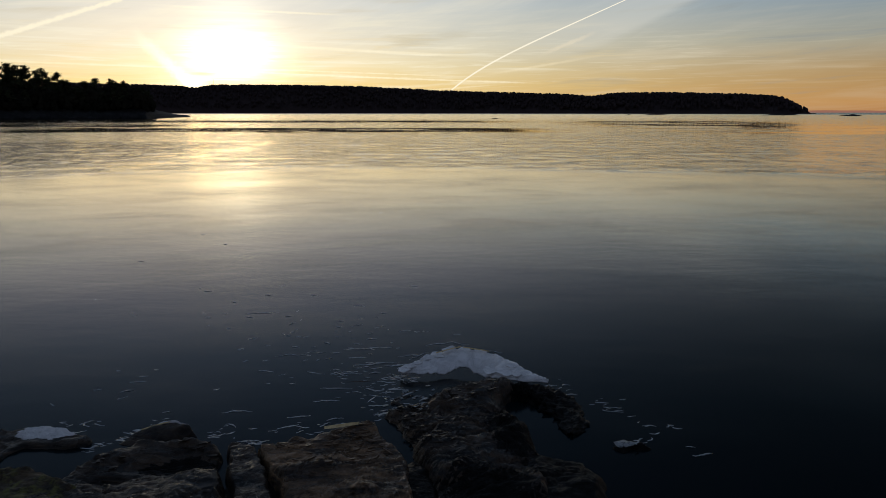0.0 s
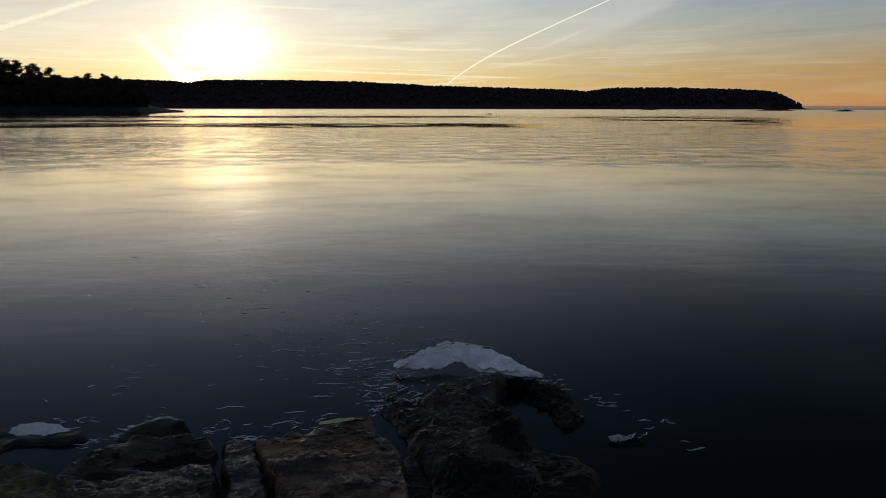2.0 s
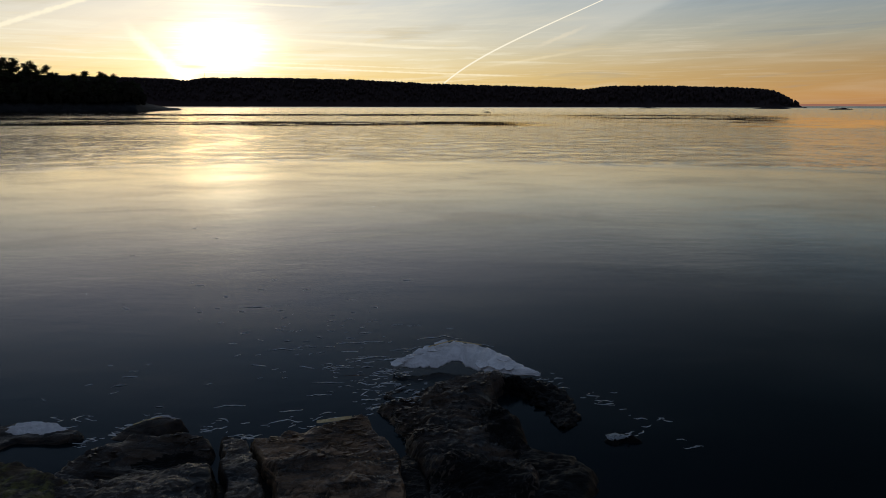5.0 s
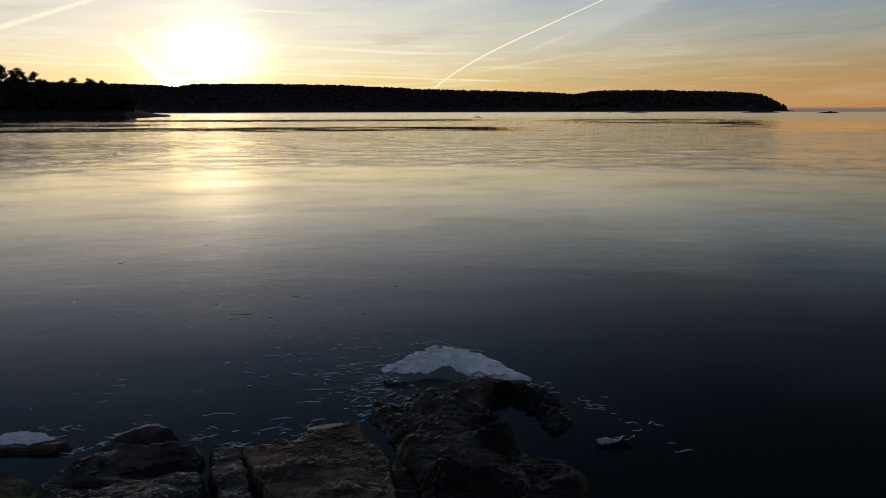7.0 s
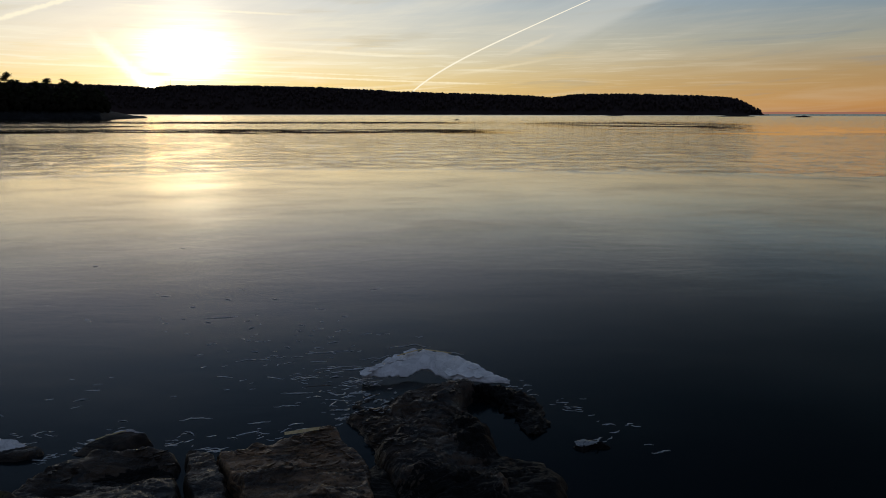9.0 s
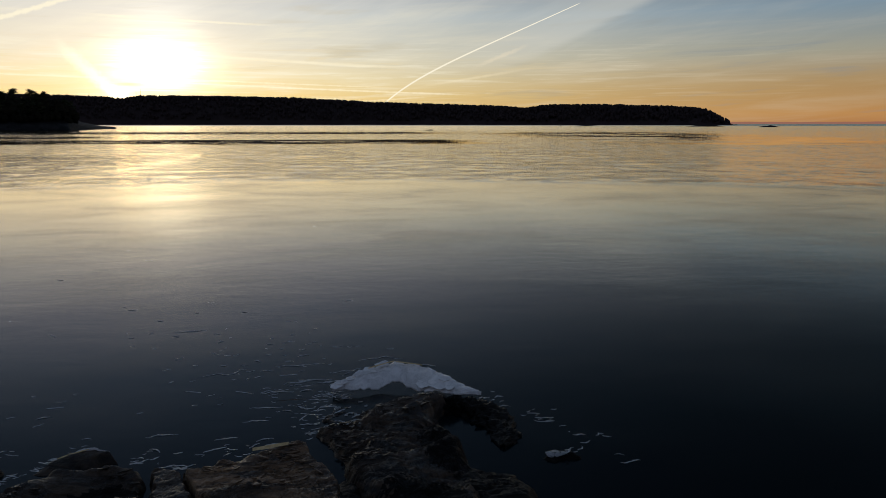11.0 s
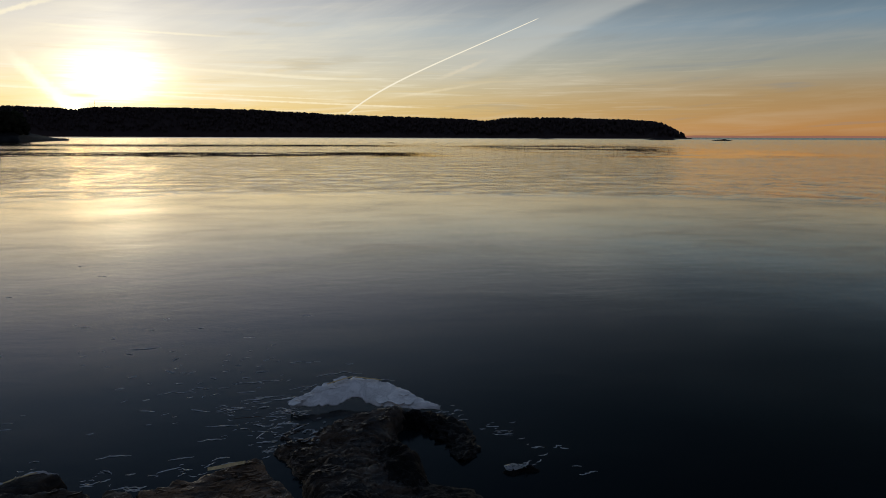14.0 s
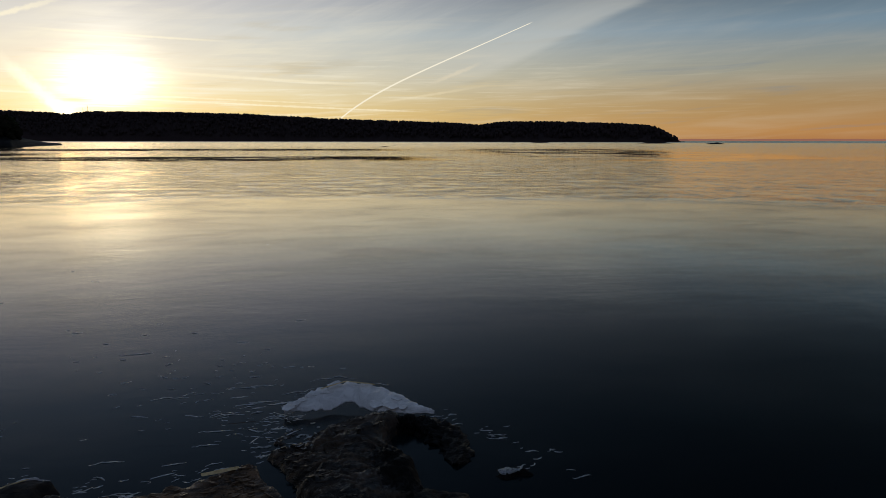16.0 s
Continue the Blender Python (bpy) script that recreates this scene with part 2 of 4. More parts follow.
def make_water():
    m, g, s, co = material("water_and_thin_ice")
    x, y, z = g.xyz(co)
    r = g.math("SQRT", g.math("ADD", g.math("MULTIPLY", x, x), g.math("MULTIPLY", y, y)))
    wob = g.noise(g.scaled(co, 0.035, 0.08, 1), 1.0, 6.0, 0.6)
    r2 = g.math("ADD", r, g.math("MULTIPLY", g.math("SUBTRACT", wob, 0.5), 9.0))
    open_water = g.step(r2, 34.5, 38.5)
    # rim where the ice ends: normals tipped and IOR raised to mirror bright low sky
    rim = g.math("MULTIPLY", g.step(g.math("ABSOLUTE", g.math("SUBTRACT", r2, 35.6)), 0.9, 0.2), g.step(g.noise(co, 0.6, 4.0, 0.7), 0.40, 0.55))
    rim = g.math("MULTIPLY", rim, g.step(x, 12.0, -2.0, 0.3, 1.0))
    # calm lanes that mirror the dark shore
    bandy = g.math("ADD", y, g.math("MULTIPLY", g.math("SUBTRACT", g.noise(g.scaled(co, 0.015, 0.02, 1), 1.0, 5.0, 0.6), 0.5), 36.0))

    def band(y0, y1, x0, x1, soft):
        across = g.math("MULTIPLY", g.step(bandy, y0, y0 + 6.0), g.step(bandy, y1, y1 - 10.0))
        return g.math("MULTIPLY", across, g.math("MULTIPLY", g.step(x, x0, x0 + soft), g.step(x, x1, x1 - soft)))

    broken = g.step(g.noise(g.vec(g.math("MULTIPLY", x, 0.035), g.math("MULTIPLY", bandy, 0.055)), 1.0, 5.0, 0.7, 0.3), 0.43, 0.50)
    lane = band(98.0, 138.0, -75.0, 26.0, 16.0)
    for other in (band(136.0, 172.0, -180.0, -42.0, 20.0), band(196.0, 250.0, -160.0, 40.0, 40.0), g.math("MULTIPLY", band(90.0, 235.0, 20.0, 105.0, 25.0), broken)):
        lane = g.math("MAXIMUM", lane, other)
    # each lane is a bundle of narrow calm streaks
    bundle = g.noise(g.vec(g.math("MULTIPLY", x, 0.05), g.math("MULTIPLY", bandy, 0.15)), 1.0, 6.0, 0.72, 0.3)
    lane = g.math("MULTIPLY", lane, g.step(bundle, 0.38, 0.46))
    ripple_a = g.noise(g.scaled(co, 0.50, 0.42, 1), 1.0, 6.0, 0.68, 1.0)
    ripple_b = g.noise(g.scaled(co, 0.13, 0.15, 1), 1.0, 6.0, 0.7, 0.5)
    ruffled = g.math("MULTIPLY", band(32.0, 74.0, -90.0, -13.0, 10.0), g.step(ripple_a, 0.48, 0.58))
    lane = g.math("MAXIMUM", lane, g.math("MULTIPLY", ruffled, 0.75))
    patch = g.step(ripple_b, 0.42, 0.6)
    rough_far = g.math("ADD", 0.05, g.math("MULTIPLY", patch, 0.03))
    rough_far = g.math("MULTIPLY", rough_far, g.math("SUBTRACT", 1.0, g.math("MULTIPLY", lane, 0.65)))
    frost = g.noise(g.scaled(co, 0.30, 0.45, 1), 1.0, 6.0, 0.6, 0.6)
    blotch = g.noise(g.scaled(co, 0.10, 0.16, 1), 1.0, 5.0, 0.55, 0.5)
    rough_near = g.math("ADD", 0.09, g.math("ADD", g.math("MULTIPLY", g.step(frost, 0.4, 0.7), 0.06), g.math("MULTIPLY", g.step(blotch, 0.36, 0.66), 0.07)))
    g.put(s["Roughness"], g.step(open_water, 0.0, 1.0, rough_near, rough_far))
    g.put(s["Base Color"], g.mix(g.step(frost, 0.5, 0.8), (0.002, 0.006, 0.008, 1), (0.004, 0.012, 0.016, 1)))
    g.put(s["IOR"], g.math("ADD", g.step(open_water, 0.0, 1.0, g.step(r, 5.0, 15.0, 1.12, 1.30), 1.44), g.math("MULTIPLY", rim, 0.5)))
    h1 = g.math("MULTIPLY", g.math("MULTIPLY", ripple_a, open_water), g.math("SUBTRACT", 1.0, g.math("MULTIPLY", lane, 0.95)))
    n = g.bump(h1, 1.0, 0.06)
    calm = g.math("SUBTRACT", 1.0, g.math("MULTIPLY", lane, 0.95))
    n = g.bump(g.math("MULTIPLY", frost, calm), 1.0, 0.004, n)
    n = g.bump(g.math("MULTIPLY", g.noise(g.scaled(co, 1.1, 2.4, 1), 1.0, 6.0, 0.7, 0.4), calm), 1.0, 0.0028, n)
    n = g.bump(g.noise(g.scaled(co, 0.16, 0.22, 1), 1.0, 2.0, 0.5, 0.4), 1.0, g.step(r, 34.0, 8.0, 0.0, 0.022), n)
    dash = g.noise(g.scaled(co, 0.85, 0.46, 1), 1.0, 5.0, 0.6, 0.8)
    dash = g.math("MULTIPLY", g.step(dash, 0.51, 0.60), g.math("MULTIPLY", g.step(ripple_b, 0.36, 0.56), g.step(r, 170.0, 80.0)))
    # open-water normals tipped towards the camera so they mirror sky above the hill
    tilt_mask = g.math("MULTIPLY", open_water, g.math("SUBTRACT", 1.0, lane))
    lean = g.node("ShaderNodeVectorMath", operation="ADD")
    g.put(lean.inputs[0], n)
    g.put(lean.inputs[1], g.vec(0.0, g.math("ADD", g.math("MULTIPLY", rim, 0.012), g.math("MULTIPLY", tilt_mask, g.math("ADD", g.math("ADD", g.math("ADD", g.math("ADD", g.step(r, 45.0, 150.0, -0.002, -0.021), g.step(r, 200.0, 420.0, 0.0, -0.020)), g.step(r, 750.0, 1100.0, 0.0, -0.06)), g.math("MULTIPLY", patch, -0.004)), g.math("MULTIPLY", dash, -0.042))))))
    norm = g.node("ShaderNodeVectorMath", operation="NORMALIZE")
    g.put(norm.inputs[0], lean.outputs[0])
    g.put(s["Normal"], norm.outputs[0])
    # evening gold put into the open water's gloss colour, fading into the clear ice
    gold = g.step(r, 9.5, 28.0)
    fresnel = g.node("ShaderNodeFresnel")
    g.put(fresnel.inputs["IOR"], g.step(open_water, 0.0, 1.0, 1.27, 1.46))
    g.put(fresnel.inputs["Normal"], norm.outputs[0])
    gloss = g.node("ShaderNodeBsdfGlossy")
    gloss.inputs["Color"].default_value = (1.0, 0.86, 0.63, 1)
    g.put(gloss.inputs["Roughness"], g.step(open_water, 0.0, 1.0, rough_near, rough_far))
    g.put(gloss.inputs["Normal"], norm.outputs[0])
    both = g.node("ShaderNodeMixShader")
    g.put(both.inputs[0], g.math("MULTIPLY", fresnel.outputs[0], gold))
    out = next(k for k in g.tree.nodes if k.bl_idname == "ShaderNodeOutputMaterial")
    skin = next(k for k in g.tree.nodes if k.bl_idname == "ShaderNodeBsdfPrincipled")
    g.put(both.inputs[1], skin.outputs[0])
    g.put(both.inputs[2], gloss.outputs[0])
    g.put(out.inputs[0], both.outputs[0])
    return m


def make_rock(name, dark, light, moss=None, rough=0.5, shine=0.3):
    m, g, s, co = material(name)
    lay = g.noise(g.scaled(co, 1.4, 5.0, 9.0), 1.3, 6.0, 0.65, 0.8)
    blot = g.noise(co, 3.0, 5.0, 0.6, 0.3)
    grain = g.noise(co, 90.0, 4.0, 0.7)
    c = g.mix(g.step(lay, 0.36, 0.66), dark, light)
    c = g.mix(g.math("MULTIPLY", g.step(blot, 0.5, 0.72), 0.6), c, tuple(v * 0.45 for v in dark[:3]) + (1,))
    c = g.mix(0.35, c, g.mix(grain, grey(0.02), tuple(v * 1.7 for v in light[:3]) + (1,)), "OVERLAY")
    if moss:
        c = g.mix(g.step(g.noise(co, 5.0, 6.0, 0.7), 0.48, 0.62), c, moss)
    g.put(s["Base Color"], c)
    s["Specular IOR Level"].default_value = shine
    g.put(s["Roughness"], g.step(blot, 0.35, 0.7, rough, max(0.16, rough - 0.2)))
    n = g.bump(lay, 1.0, 0.035)
    n = g.bump(g.noise(g.scaled(co, 1, 2.2, 2), 16.0, 7.0, 0.72, 0.5), 1.0, 0.016, n)
    n = g.bump(grain, 0.6, 0.003, n)
    g.put(s["Normal"], n)
    return m


def make_ice(name, colour, through=0.25):
    m, g, s, co = material(name)
    a = g.noise(co, 9.0, 6.0, 0.6, 0.6)
    b = g.noise(g.scaled(co, 1, 3, 3), 32.0, 5.0, 0.6)
    g.put(s["Base Color"], g.mix(g.step(a, 0.38, 0.66), tuple(v * 0.78 for v in colour[:3]) + (1,), colour))
    g.put(s["Roughness"], g.step(b, 0.3, 0.7, 0.18, 0.5))
    s["IOR"].default_value = 1.31
    s["Transmission Weight"].default_value = through
    n = g.bump(a, 1.0, 0.020)
    g.put(s["Normal"], g.bump(b, 1.0, 0.005, n))
    return m


def make_plain(name, a, b, scale, rough=0.8, depth=0.0, shine=0.5):
    m, g, s, co = material(name)
    f = g.noise(co, scale, 5.0, 0.65)
    g.put(s["Base Color"], g.mix(g.step(f, 0.35, 0.65), a, b))
    s["Roughness"].default_value, s["Specular IOR Level"].default_value = rough, shine
    if depth:
        g.put(s["Normal"], g.bump(f, 1.0, depth))
    return m


WATER = make_water()
# lit and shaded copies of one gneiss: evening light put into the ledge's colour
ROCK_LIT = make_rock("lit_brown_gneiss", (0.034, 0.022, 0.013, 1), (0.42, 0.275, 0.16, 1), rough=0.42, shine=0.4)
ROCK_DIM = make_rock("dim_brown_gneiss", (0.007, 0.0042, 0.0025, 1), (0.10, 0.061, 0.032, 1), rough=0.42, shine=0.4)
# near-black so gaps and foreground read as shaded; shade put into the colour
ROCK_SHADED = make_rock("shaded_bedrock", (0.002, 0.0018, 0.0015, 1), (0.011, 0.008, 0.006, 1), rough=0.6, shine=0.12)
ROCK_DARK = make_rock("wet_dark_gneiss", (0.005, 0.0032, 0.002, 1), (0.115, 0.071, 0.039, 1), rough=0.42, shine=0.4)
ROCK_MOSS = make_rock("mossy_gneiss", (0.020, 0.014, 0.008, 1), (0.16, 0.11, 0.06, 1), (0.15, 0.14, 0.035, 1), 0.7)
# near-black of the weed; also laid over rock as shade
WEED_SHADE = make_rock("wrack_and_shade", (0.003, 0.0025, 0.002, 1), (0.008, 0.006, 0.004, 1), rough=0.6, shine=0.15)
ICE = make_ice("white_shore_ice", (0.93, 0.89, 0.87, 1), 0.0)
ICE_CLEAR = make_ice("clear_thin_ice", (0.58, 0.60, 0.62, 1), 0.6)
ICE_GREY = make_ice("grey_skim_ice", (0.72, 0.73, 0.74, 1), 0.2)
# reed gold lightened further to stand in for the low sun on it
STRAW = make_plain("dry_reed", (0.62, 0.43, 0.19, 1), (0.86, 0.64, 0.32, 1), 40.0, 0.6, 0.002)
BARK = make_plain("pine_bark", (0.06, 0.04, 0.03, 1), (0.16, 0.09, 0.05, 1), 6.0, 0.9, 0.03)
NEEDLES = make_plain("pine_needles", (0.034, 0.040, 0.020, 1), (0.07, 0.075, 0.035, 1), 2.0, 0.8, shine=0.1)
FOREST = make_plain("far_forest", (0.050, 0.036, 0.035, 1), (0.056, 0.041, 0.040, 1), 0.08, 0.95, shine=0.0)
THICKET = make_plain("point_undergrowth", (0.014, 0.013, 0.009, 1), (0.026, 0.023, 0.015, 1), 0.3, 0.95, shine=0.0)
FAR_ROCK = make_plain("far_shore_rock", (0.004, 0.0035, 0.003, 1), (0.014, 0.012, 0.011, 1), 0.25, 0.85, 0.2, shine=0.15)
STEEL = make_plain("galvanised_steel", (0.25, 0.25, 0.26, 1), (0.35, 0.35, 0.36, 1), 3.0, 0.5)


# ---- mesh helpers ----
def mesh(name, verts, faces, mat, smooth=True):
    me = bpy.data.meshes.new(name)
    me.from_pydata([tuple(v) for v in verts], [], faces)
    me.materials.append(mat)
    me.polygons.foreach_set("use_smooth", [smooth] * len(me.polygons))
    me.update()
    return me


def part(name, me, parent, label=""):
    ob = new(name, me)
    ob.parent = parent
    return tagged(ob, label)


def fbm(x, y, z, octaves=5, h=0.9):
    return noise.fractal(Vector((x, y, z)), h, 2.1, octaves)


# ---- water and shore ----
def build_water():
    verts, faces = [], []
    rings = [0.0, 2, 4, 8, 16, 40, 120, 400, 1200, 3000, 4950]
    n = 96
    verts.append((0, 0, 0))
    for r in rings[1:]:
        for i in range(n):
            a = 2 * math.pi * i / n
            verts.append((r * math.cos(a), r * math.sin(a), 0))
    for i in range(n):
        faces.append((0, 1 + i, 1 + (i + 1) % n))
    for k in range(len(rings) - 2):
        o, q = 1 + k * n, 1 + (k + 1) * n
        for i in range(n):
            j = (i + 1) % n
            faces.append((o + i, q + i, q + j, o + j))
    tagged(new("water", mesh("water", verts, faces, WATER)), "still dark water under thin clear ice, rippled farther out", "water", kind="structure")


build_water()


def plate(outline, thick, seed, dome=0.0):
    """A thin broken ice plate from an outline in plan: top, bottom and a ragged rim."""
    pts = []
    n = len(outline)
    for i in range(n):
        (x0, y0), (x1, y1) = outline[i], outline[(i + 1) % n]
        for k in range(4):
            t = k / 4
            x, y = x0 + (x1 - x0) * t, y0 + (y1 - y0) * t
            s = 0.16 * math.hypot(x1 - x0, y1 - y0)
            pts.append((x + s * noise.noise(Vector((x * 9, y * 9, seed))), y + s * noise.noise(Vector((x * 9, y * 9, seed + 5)))))
    m = len(pts)
    cx, cy = sum(p[0] for p in pts) / m, sum(p[1] for p in pts) / m
    verts, faces = [], []
    for level in (0, 1):
        for f in (1.0, 0.6, 0.25):
            for x, y in pts:
                z = (thick if level else 0.0) + dome * (1 - f * f) + (thick * 0.5 * noise.noise(Vector((x * 14 * f, y * 14 * f, seed + 2))) if level else 0)
                verts.append((cx + (x - cx) * f, cy + (y - cy) * f, z))
        verts.append((cx, cy, (thick if level else 0.0) + dome))
    block = 3 * m + 1
    for level in (0, 1):
        o = level * block
        for ring in range(2):
            for i in range(m):
                j = (i + 1) % m
                q = (o + ring * m + i, o + ring * m + j, o + (ring + 1) * m + j, o + (ring + 1) * m + i)
                faces.append(q if level else q[::-1])
        for i in range(m):
            j = (i + 1) % m
            t3 = (o + 2 * m + i, o + 2 * m + j, o + block - 1)
            faces.append(t3 if level else t3[::-1])
    for i in range(m):
        j = (i + 1) % m
        faces.append((i, j, block + j, block + i))
    return verts, faces


class Slab:
    """A worn block of layered bedrock: an uneven plan, a top that leans, hollows and humps, and beds that step up away from the water."""

    def __init__(self, plan, top, lean, seed, swells=(), strike=12, edge=0.16, bed=0.016, pitch=0.13, rug=0.05, steep=2.0):
        self.plan, self.top, self.lean, self.seed, self.swells = [Vector(q) for q in plan], top, lean, seed, swells
        self.strike, self.edge, self.bed, self.pitch, self.rug, self.steep = radians(strike), edge, bed, pitch, rug, steep
        self.c = sum(self.plan, Vector((0.0, 0.0))) / len(plan)

    def inside(self, x, y):
        """Metres from the rim, negative outside."""
        x += 0.05 * fbm(x * 3.1, y * 3.1, self.seed + 40, 4)
        y += 0.05 * fbm(x * 3.1, y * 3.1, self.seed + 60, 4)
        best, odd, n = 1e9, False, len(self.plan)
        for i in range(n):
            ax, ay = self.plan[i]
            bx, by = self.plan[(i + 1) % n]
            t = max(0.0, min(1.0, ((x - ax) * (bx - ax) + (y - ay) * (by - ay)) / ((bx - ax) ** 2 + (by - ay) ** 2)))
            best = min(best, (x - ax - t * (bx - ax)) ** 2 + (y - ay - t * (by - ay)) ** 2)
            if (ay > y) != (by > y) and x < ax + (y - ay) * (bx - ax) / (by - ay):
                odd = not odd
        return math.sqrt(best) * (1 if odd else -1)

    def height(self, x, y):
        d = self.inside(x, y)
        h = self.top + self.lean[0] * (x - self.c.x) + self.lean[1] * (y - self.c.y)
        for sx, sy, rx, ry, dz in self.swells:
            h += dz * math.exp(-(((x - sx) / rx) ** 2 + ((y - sy) / ry) ** 2) ** 1.5)
        cs, sn = math.cos(self.strike), math.sin(self.strike)
        along, across = x * cs + y * sn, -x * sn + y * cs
        ruffle = 1.25 * fbm(x * 1.6, y * 2.2, self.seed, 4)
        h += self.rug * ruffle + 0.35 * self.rug * fbm(along * 3.0, across * 6.0, self.seed + 9, 4)
        # beds: each steps up, then dips gently away
        for pitch, bed, k in ((self.pitch, self.bed, 3.0), (self.pitch * 0.37, self.bed * 0.5, 7.0)):
            q = (across + 1.6 * pitch * fbm(along * k, across * k * 0.8, self.seed + k, 5, 0.7)) / pitch
            f = q - math.floor(q)
            rise = f / 0.16 if f < 0.16 else (1.0 - f) / 0.84
            h += bed * (rise - 0.5) * max(0.0, 0.6 + 1.8 * fbm(along * 2.4, across * 3.6, self.seed + 20 + k, 4))
        chip = fbm(along * 7.0, across * 17.0, self.seed + 5, 5, 0.6)
        h += 0.012 * (0.4 - abs(chip)) + 0.008 * math.floor(3.0 * chip) / 3.0
        if d <= 0:
            return -0.13 + 1.6 * d
        k = min(1.0, d / self.edge)
        return -0.13 + (h + 0.13) * (1.0 - (1.0 - k) ** self.steep)

    def build(self, name, mat, label, cell=0.013):
        low = [min(q[k] for q in self.plan) - 0.16 for k in (0, 1)]
        high = [max(q[k] for q in self.plan) + 0.16 for k in (0, 1)]
        nx, ny = (int((high[k] - low[k]) / cell) + 2 for k in (0, 1))
        verts, faces, index = [], [], {}
        for j in range(ny):
            for i in range(nx):
                x, y = low[0] + i * cell, low[1] + j * cell
                z = self.height(x, y)
                if z > -0.30:
                    index[i, j] = len(verts)
                    verts.append((x - self.c.x, y - self.c.y, z))
        for i, j in index:
            q = [(i, j), (i + 1, j), (i + 1, j + 1), (i, j + 1)]
            if all(k in index for k in q):
                faces.append(tuple(index[k] for k in q))
        self.mat = mat
        self.ob = new(name, mesh(name, verts, faces, mat))
        self.ob.location = (self.c.x, self.c.y, 0)
        return tagged(self.ob, label, "rock", "shore rocks")

    def flake(self, spots, seed):
        """Loose leaves of rock that split off along the beds: x, y, spread in x and y, count."""
        rnd = random.Random(seed)
        for cx, cy, sx, sy, count in spots:
            for k in range(count):
                x, y = rnd.gauss(cx, sx), rnd.gauss(cy, sy)
                if self.inside(x, y) < 0.08:
                    continue
                long, wide = rnd.uniform(0.02, 0.065), rnd.uniform(0.008, 0.020)
                outline = [(long * rnd.uniform(0.6, 1.1) * math.cos(b), wide * rnd.uniform(0.6, 1.2) * math.sin(b)) for b in [2 * math.pi * q / 7 + rnd.uniform(-0.3, 0.3) for q in range(7)]]
                ob = part("rock_flake", mesh("rock_flake", *plate(outline, rnd.uniform(0.006, 0.013), seed + k), self.mat, False), self.ob)
                ob.location = (x - self.c.x, y - self.c.y, self.height(x, y) - 0.003)
                ob.rotation_euler = (rnd.uniform(-0.35, 0.05), rnd.uniform(-0.2, 0.2), self.strike + rnd.gauss(0.0, 0.35))


def shore(x, y):
    """Bedrock that the camera's stand belongs to, dipping under the water ahead."""
    inner = max(0.0, min(1.0, (x + 2.1) / 0.3)) * max(0.0, min(1.0, (1.2 - x) / 0.3))
    d = 4.60 + 0.45 * inner - 0.25 * max(0.0, x - 0.9) + 0.15 * fbm(x * 0.8, 3.1, 0.0, 3) - y
    z = 0.08 * min(d, 0.9) + 0.36 * max(0.0, d - 0.9) if d > 0 else 0.30 * d
    return max(-1.6, min(z, 1.15)) + 0.06 * fbm(x * 1.8, y * 1.8, 5.0, 5, 0.8) + 0.03 * fbm(x * 8.0, y * 3.0, 6.0, 5, 0.7)


def build_shore():
    xs = np.concatenate([np.linspace(-40, -4.5, 30), np.linspace(-4.4, 4.4, 150), np.linspace(4.5, 40, 30)])
    ys = np.concatenate([np.linspace(-40, 2.8, 30), np.linspace(2.9, 8.0, 90)])
    verts = [(x, y, shore(x, y)) for y in ys for x in xs]
    n = len(xs)
    faces = [(j * n + i, j * n + i + 1, (j + 1) * n + i + 1, (j + 1) * n + i) for j in range(len(ys) - 1) for i in range(n - 1)]
    tagged(new("ground", mesh("ground", verts, faces, ROCK_SHADED)), "dark worn bedrock shore sloping into the water", "rock shore", kind="structure")


build_shore()

MAIN = Slab(((-0.63, 6.36), (-0.50, 6.47), (-0.28, 6.52), (-0.20, 6.76), (-0.02, 6.88), (0.20, 7.08), (0.40, 7.22), (0.62, 7.12), (0.80, 7.00), (0.86, 6.78), (0.66, 6.56), (0.62, 6.35), (0.74, 6.10),
             (0.80, 5.85), (0.86, 5.55), (1.0, 5.4), (0.9, 4.9), (0.8, 4.2), (-0.2, 4.2), (-0.14, 5.0), (-0.26, 5.35), (-0.37, 5.77), (-0.52, 6.10)), 0.115, (0.04, 0.0), 2.3,
            ((0.28, 6.50, 0.42, 0.36, 0.06), (0.48, 7.08, 0.30, 0.20, -0.06), (0.25, 5.75, 0.42, 0.60, 0.06), (-0.56, 6.34, 0.12, 0.08, 0.03), (0.60, 6.80, 0.22, 0.12, 0.02), (0.10, 6.18, 0.30, 0.12, -0.03)),
            strike=14, edge=0.20, bed=0.030, pitch=0.15, rug=0.075)
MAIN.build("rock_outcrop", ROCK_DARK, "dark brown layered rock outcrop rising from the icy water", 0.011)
SHELF = Slab(((-0.62, 6.58), (-0.55, 6.86), (-0.36, 7.05), (-0.12, 7.06), (0.0, 6.92), (-0.13, 6.62), (-0.33, 6.52)), 0.012, (0.02, 0.0), 18.6, strike=10, edge=0.12, bed=0.030, pitch=0.09, rug=0.06)
SHELF.build("rock_shelf", ROCK_DARK, "low ragged wet rock shelf strewn with ice crumbs")
